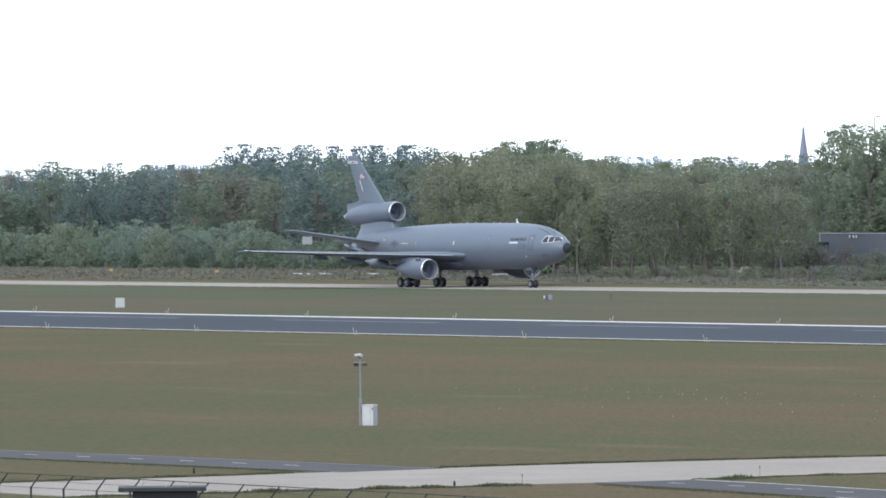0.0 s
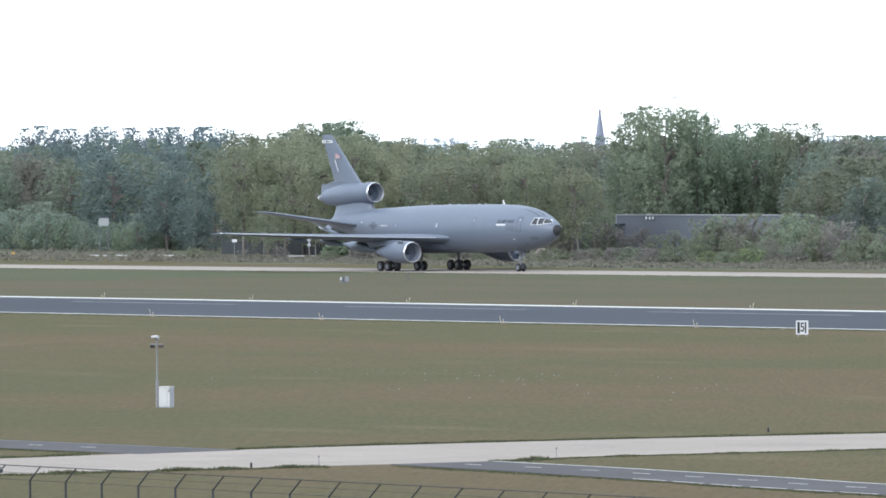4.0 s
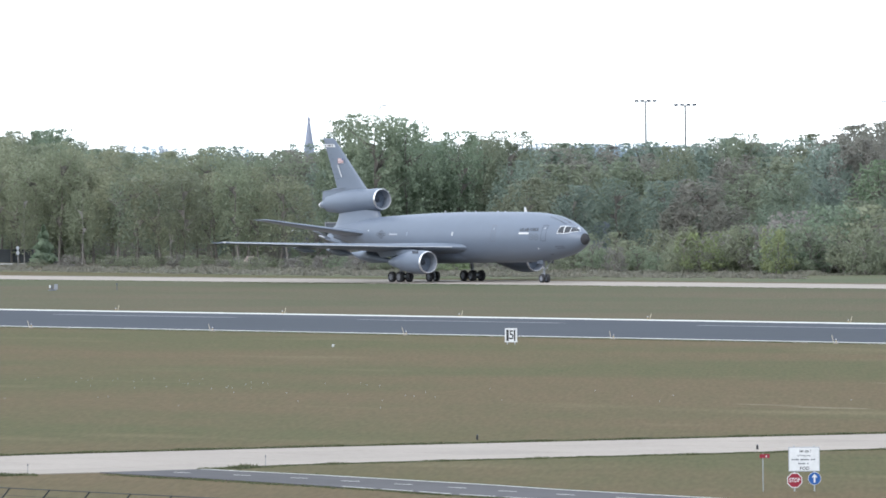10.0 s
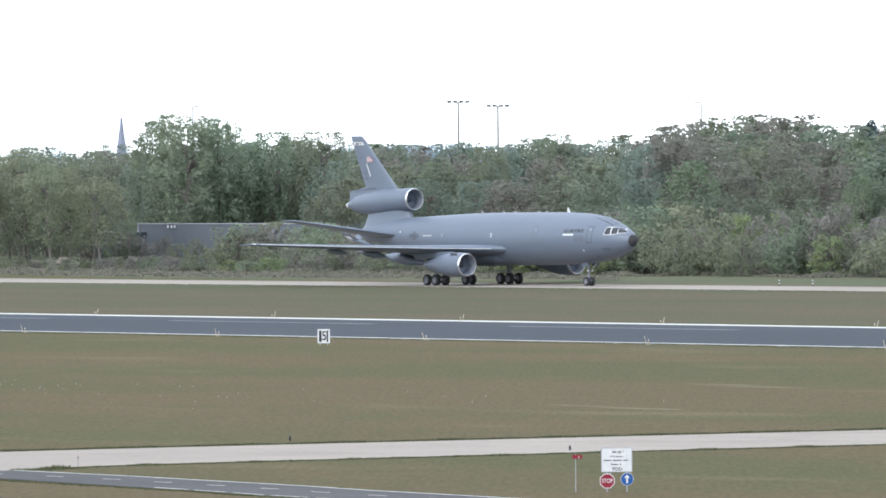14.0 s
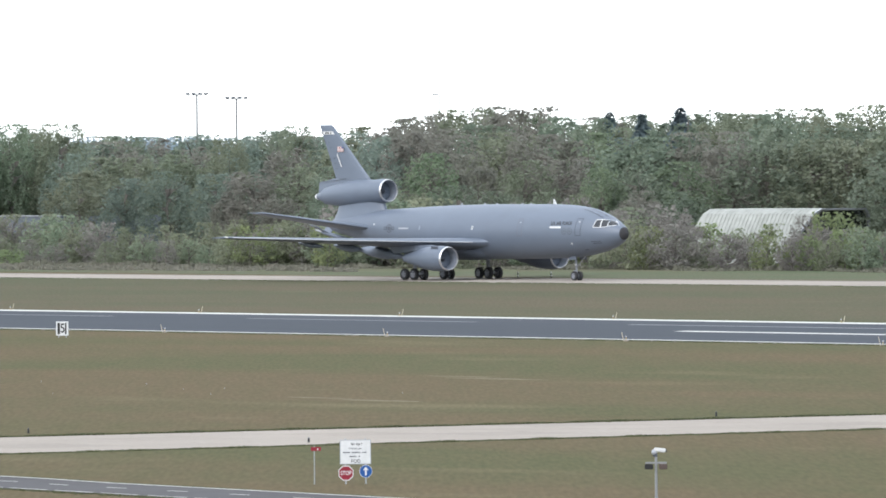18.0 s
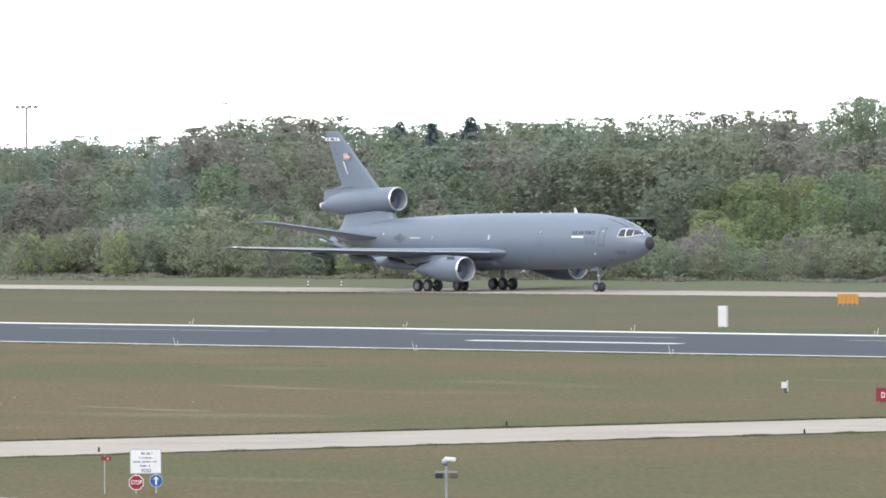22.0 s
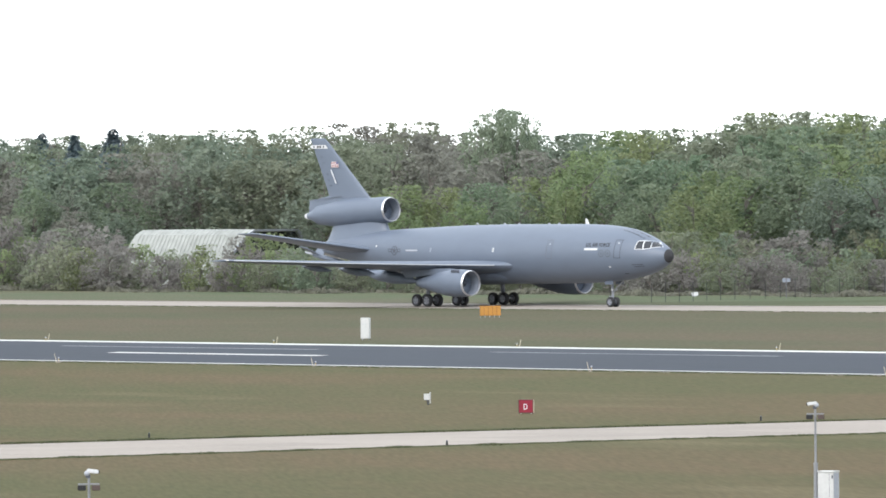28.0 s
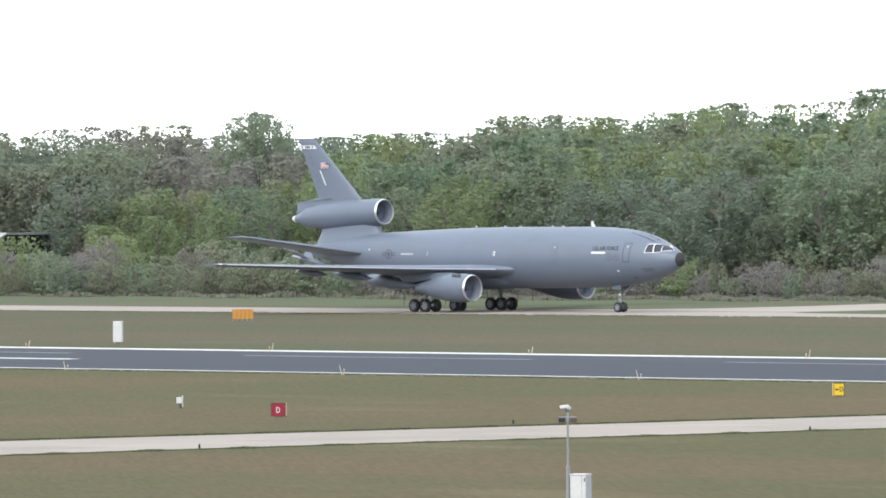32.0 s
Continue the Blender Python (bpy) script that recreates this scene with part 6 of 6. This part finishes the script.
    for x, y in ((-1144.6, 652.0), (-1104.5, 648.0)):
        t = thing("yellow_marker", (x, y, 0), "small yellow taxiway marker on the heath", "marker", "yellow markers", facing(x, y))
        part("panel", box(-0.26, -0.08, 0.2, 0.26, 0.08, 0.52), SIDE_ORANGE, t, "", None)
        part("leg", rod((0, 0, 0), (0, 0, 0.3), 0.05), STEEL, t)
    t = thing("small_sign", (-1010.4, 629.7, 0), "small white plate on a thin post on the heath", "sign", "", facing(-1010.4, 629.7))
    part("post", rod((0, 0, 0), (0, 0, 2.6), 0.035), POLE_GREY, t)
    part("panel", box(-0.34, -0.06, 2.55, 0.34, -0.03, 2.98, 0.01), WHITE, t, "white plate", None)
    t = thing("small_sign", (-1015.9, 645.9, 0), "two pale pointed plates one above the other on a post", "sign", "", facing(-1015.9, 645.9))
    part("post", rod((0, 0, 0), (0, 0, 3.0), 0.04), POLE_GREY, t)
    for z in (1.95, 2.62):
        part("plate", plate([(0, z - 0.36), (0.24, z - 0.08), (0.24, z + 0.12), (0, z + 0.36), (-0.24, z + 0.12), (-0.24, z - 0.08)], -0.08, -0.05), GREY_LIGHT, t, "", None)
    # pale edging boards on the heath
    k = thing("edging", (0, 0, 0), "row of low pale edging boards on the heath", "edging")
    for u0, u1, d in ((517, 533, 648), (537, 547, 648), (564, 575, 650), (577, 583, 650), (629, 640, 652), (648, 669, 652), (682, 696, 654), (703, 712, 655), (865, 917, 656)):
        (xa, ya), (xb, yb) = along(bearing(u0), d), along(bearing(u1), d + 0.5)
        part("board", loft([[(x, y, 0), (x, y, 0.2), (x, y + 0.12, 0.2), (x, y + 0.12, 0)] for x, y in ((xa, ya), (xb, yb))]), CABINET, k, "", None)


def fences():
    # fence before the wood
    fx = lambda y: float(np.interp(y, [598, 614, 641, 673, 700, 760], [-622, -627, -633, -638, -644, -656]))
    fe = thing("wood_fence", (0, 0, 0), "wire fence on dark posts before the wood", "fence")
    ys = [598 + 2.9 * i for i in range(50)]
    for y in ys:
        part("post", rod((fx(y), y, 0), (fx(y), y, 2.05), 0.036, 0.03, 6), DARK_WALL, fe, "", None)
    for z in (0.6, 1.2, 1.95):
        for y0, y1 in zip(ys, ys[1:]):
            part("wire", rod((fx(y0), y0, z), (fx(y1), y1, z), 0.006, 0.006, 4), DARK_WALL, fe, "", None)
    for y in (624, 671):
        x = fx(y) + 1.0
        t = thing("fence_sign", (x, y, 0), "double pale sign plate on a post by the fence", "sign", "fence signs", facing(x, y))
        part("post", rod((0, 0, 0), (0, 0, 2.2), 0.05), MAST_GREY, t)
        for a_ in (-0.42, 0.05):
            part("plate", box(a_, -0.08, 1.75, a_ + 0.38, -0.05, 2.15), PLUG, t, "", None)
    # the boundary fence in the foreground, with arms that lean out
    bf = thing("boundary_fence", (0, 0, 0), "dark steel boundary fence with outward-leaning arms", "fence")
    D_, L_ = 153.0, 2.528
    post = rod((0, 0, 0), (0, 0, 2.22), 0.042, 0.042, 8)
    arm = rod((0, 0, 2.2), (0.72, 0.02, 2.72), 0.03, 0.024, 8)
    pm, am = finish(post, "post", DARK_WALL, 60), finish(arm, "arm", DARK_WALL, 60)
    x0 = -274.89 - 8 * L_
    for i in range(0, 42):
        x = x0 + L_ * i
        p = new("post", pm)
        p.parent, p.matrix_basis = bf, pose(x, D_, 0)
        q = new("arm", am)
        q.parent, q.matrix_basis = p, Matrix()
        if i < 41:
            for k, (dx, dy, z, r) in enumerate(((0.72, 0.02, 2.71, 0.016), (0.36, 0.01, 2.46, 0.006), (0, 0, 2.2, 0.008), (0, 0, 1.2, 0.012))):
                part("wire", rod((x + dx, D_ + dy, z), (x + L_ + dx, D_ + dy, z), r, r, 4), DARK_WALL, bf, "", None)
    # dark shelter roof behind the fence
    x, y = -260.2, 150.3
    s = thing("guard_shelter", (x, y, 0), "low dark shelter with a flat overhanging roof by the fence", "shelter", "", facing(x, y))
    part("wall", box(-1.1, -0.7, 0, 1.25, 0.9, 2.54), BLACK, s, "dark wall", None)
    part("roof", box(-1.62, -0.9, 2.54, 1.58, 1.1, 2.68, 0.02), DARK_WALL, s, "flat roof")
    for a_ in (-0.8, 0.1, 0.9):
        part("roof_bracket", rod((a_, 0.3, 2.66), (a_ + 0.12, 0.3, 2.86), 0.02), STEEL, s)


def fringe():
    """Longer grass along the edges of the concrete track and the roads, and tufts over the field."""
    r = np.random.RandomState(9)
    verts, faces = [], []

    def tuft(x, y, h, n=4, w=0.06):
        for _ in range(n):
            a_, b_ = r.uniform(0, 6.28), r.uniform(0, 6.28)
            px_, py_ = x + 0.12 * r.normal(), y + 0.12 * r.normal()
            hh = h * r.uniform(0.5, 1.1)
            k = len(verts)
            verts.extend([(px_ - w * math.cos(a_), py_ - w * math.sin(a_), 0), (px_ + w * math.cos(a_), py_ + w * math.sin(a_), 0), (px_ + hh * 0.5 * math.cos(b_), py_ + hh * 0.5 * math.sin(b_), hh)])
            faces.append((k, k + 1, k + 2))
    ys_ = [178, 190, 197, 202.5, 209, 215, 221, 230, 250, 271, 290, 309, 338, 391]
    lx = lambda y: float(np.interp(y, ys_, [-332.8, -333.2, -333.5, -334.3, -335.0, -335.2, -334.6, -333.5, -329.5, -325.5, -322, -318, -313, -305]))
    rx = lambda y: float(np.interp(y, ys_, [-316.4, -315.4, -314.4, -313.8, -313.5, -315.0, -314.5, -313.2, -310, -307, -304, -300, -295, -287]))
    for i in range(9000):
        y = r.uniform(178, 385)
        if abs(y - 204.5) < 4.5:
            continue
        clump = 0.5 + 0.5 * math.sin(y * 1.7) * math.sin(y * 0.63)
        tuft(lx(y) - abs(r.normal()) * 0.35, y, 0.1 + 0.07 * clump)
        tuft(rx(y) + 0.1 + abs(r.normal()) * 0.5, y, 0.04 + 0.07 * clump ** 2 + (0.12 if y < 212 else 0.0) * clump, 3)
    for i in range(4000):
        x = r.uniform(-480, -160)
        if not -336 < x < -311:
            top = float(np.interp(x, [-900, -400, -374, -362, -334.4, -312.9, -303, -287, -281, -240, -100], [166.8, 205.0, 206.9, 207.9, 208.6, 209.0, 208.5, 206.9, 205.9, 202.6, 191.0]))
            tuft(x, top + 0.05 + abs(r.normal()) * 0.2, 0.06, 3)
            tuft(x, top - (6.6 if x < -325 else 6.2) - 0.1 - abs(r.normal()) * 0.25, 0.08, 3)
    for i in range(6000):
        x = r.uniform(-900, -280)
        tuft(x, RWY0 - 0.5 - abs(r.normal()) * 0.5, 0.1, 3, 0.08)
        tuft(x * 1.1, 563.6 - abs(r.normal()) * 0.6, 0.11, 3, 0.08)
        tuft(x * 1.1, RWY1 + 3.4 + abs(r.normal()) * 0.5, 0.12, 3, 0.1)
    me = bpy.data.meshes.new("long_grass")
    me.from_pydata(verts, [], faces)
    me.materials.append(BLADES)
    tagged(new("long_grass", me), "longer green grass along the edges of the roads", "grass", "", "stuff")


hall()
shed()
hangar()
masts()
edge_lights()
camera_mast(-397.8, 242.7, 4.1, (0.82, 0.6, 1.19), 1)
camera_mast(-213.0, 178.5, 3.82, None, -1)
camera_mast(-242.0, 242.0, 4.08, (0.84, 0.6, 1.2), 1)
signs()
boxes()
fences()
fringe()


def bare_patches():
    """Pale dry streaks in the mown grass."""
    r = np.random.RandomState(21)
    sand = surface("dry_soil", (0.15, 0.128, 0.088), (0.1, 0.086, 0.054), 0.95, 0, 2.0, 0.3, gloss=0.03)
    bm = bmesh.new()
    for x, y, l_, w_ in ((-365.5, 286.2, 4.6, 1.0), (-373.0, 287.5, 3.0, 0.8), (-395.5, 318.9, 5.0, 1.2), (-402.0, 321.0, 4.0, 0.8)):
        n = 22
        pts = [(x + l_ * math.cos(2 * math.pi * i / n) * r.uniform(0.7, 1.1), y + w_ * math.sin(2 * math.pi * i / n) * r.uniform(0.5, 1.2), 0.008) for i in range(n)]
        bm.faces.new([bm.verts.new(p) for p in pts])
    tagged(new("bare_patch", finish(bm, "bare_patch", sand)), "pale dry streaks in the mown grass", "soil", "", "stuff")


bare_patches()


def daisies():
    """Scattered heads of small white flowers in the mown grass."""
    r = np.random.RandomState(33)
    verts, faces = [], []
    for cx, cy, n, sx, sy in ((-447, 294, 16, 7, 2.5), (-436, 290, 10, 5, 2), (-426, 296, 8, 8, 2), (-404, 268, 7, 14, 4), (-425, 284, 6, 16, 4), (-410, 285, 5, 12, 6), (-380, 290, 5, 12, 5)):
        for _ in range(n):
            x, y = cx + sx * r.normal(), cy + sy * r.normal()
            s_, z = r.uniform(0.012, 0.034), r.uniform(0.05, 0.1)
            k = len(verts)
            verts.extend([(x + s_ * math.cos(i * 1.047), y + s_ * math.sin(i * 1.047), z + 0.02 * (i % 2)) for i in range(6)] + [(x, y, 0)])
            faces.extend([(k, k + 1, k + 2, k + 3, k + 4, k + 5), (k, k + 3, k + 6)])
    me = bpy.data.meshes.new("daisies")
    me.from_pydata(verts, [], faces)
    me.materials.append(GREY_LIGHT)
    tagged(new("daisies", me), "small white flowers scattered in the grass", "flowers", "", "stuff")


daisies()


def seed_tuft():
    """A tuft of white seed down: fine hairs round a small dark seed."""
    t = thing("seed_tuft", (-49.37, 34.09, 12.32), "white tuft of seed down drifting over the airfield", "seed")
    r = random.Random(6)
    bm = bmesh.new()
    for i in range(30):
        d = Vector((r.gauss(0, 1), r.gauss(0, 1), r.gauss(0, 1.5))).normalized()
        add_rod(bm, (0, 0, 0), d * 0.013, 0.0012, 0.0009, 4)
    part("down", bm, WHITE, t, "white down", None)
    part("seed", rod((0, 0, -0.018), (0, 0, -0.01), 0.0014, 0.001, 6), BARK, t, "brown seed")
    return t


SEED = seed_tuft()


# ---------------------------------------------------------------- what moves
# seconds and the nose wheel's place along the taxiway
AIRCRAFT_ROWS = [
    (0.0, -904.1),  (0.5, -898.6),  (1.0, -893.2),  (1.5, -887.7),  (2.0, -882.1),  (2.5, -876.5),  (4.5, -854.0),
    (5.0, -848.3),  (5.5, -842.7),  (6.0, -837.1),  (6.5, -831.4),  (7.0, -825.8),  (7.5, -820.2),  (8.0, -814.8),
    (8.5, -809.5),  (9.0, -804.0),  (9.5, -798.4),  (10.0, -792.8),  (10.5, -787.2),  (11.0, -781.5),  (11.5, -775.7),
    (12.0, -770.0),  (12.5, -764.5),  (13.0, -758.9),  (13.5, -753.4),  (14.0, -747.8),  (14.5, -742.3),  (16.5, -719.8),
    (17.0, -714.2),  (17.5, -708.6),  (18.0, -703.0),  (18.5, -697.7),  (19.0, -692.5),  (19.5, -687.6),  (20.0, -682.8),
    (20.5, -678.1),  (21.0, -673.4),  (21.5, -668.7),  (22.0, -664.1),  (22.5, -659.4),  (23.0, -654.6),  (23.5, -649.9),
    (24.0, -645.1),  (24.5, -640.4),  (25.0, -635.6),  (25.5, -630.8),  (27.5, -611.6),  (28.0, -606.8),  (28.5, -602.0),
    (29.0, -597.2),  (29.5, -592.3),  (30.0, -587.6),  (30.5, -583.1),  (31.0, -578.8),  (31.5, -574.6),  (32.0, -570.5),
]


def motions():
    walk(SEED, [(t, pose(*p)) for t, p in ((0.0, (-46.6, 38.0, 18.2)), (9.5, (-49.22, 34.29, 12.67)), (10.0, (-49.37, 34.09, 12.32)), (10.5, (-49.54, 33.85, 11.97)), (11.0, (-49.72, 33.61, 11.73)), (20.0, (-52.3, 30.3, 6.6)), (32.0, (-55.2, 26.6, 1.8)))])
    walk(AIRCRAFT, [(t, pose(x, 578.0, 0.0)) for t, x in AIRCRAFT_ROWS])
    ts, xs = [r[0] for r in AIRCRAFT_ROWS], [r[1] for r in AIRCRAFT_ROWS]
    steps = [i / 15 for i in range(481)]
    ways = [float(np.interp(t, ts, xs)) - xs[0] for t in steps]
    for ob, x, y, r in WHEELS:
        walk(ob, [(t, Matrix.Translation((x, y, r)) @ Matrix.Rotation(w / r, 4, 'Y')) for t, w in zip(steps, ways)])


motions()
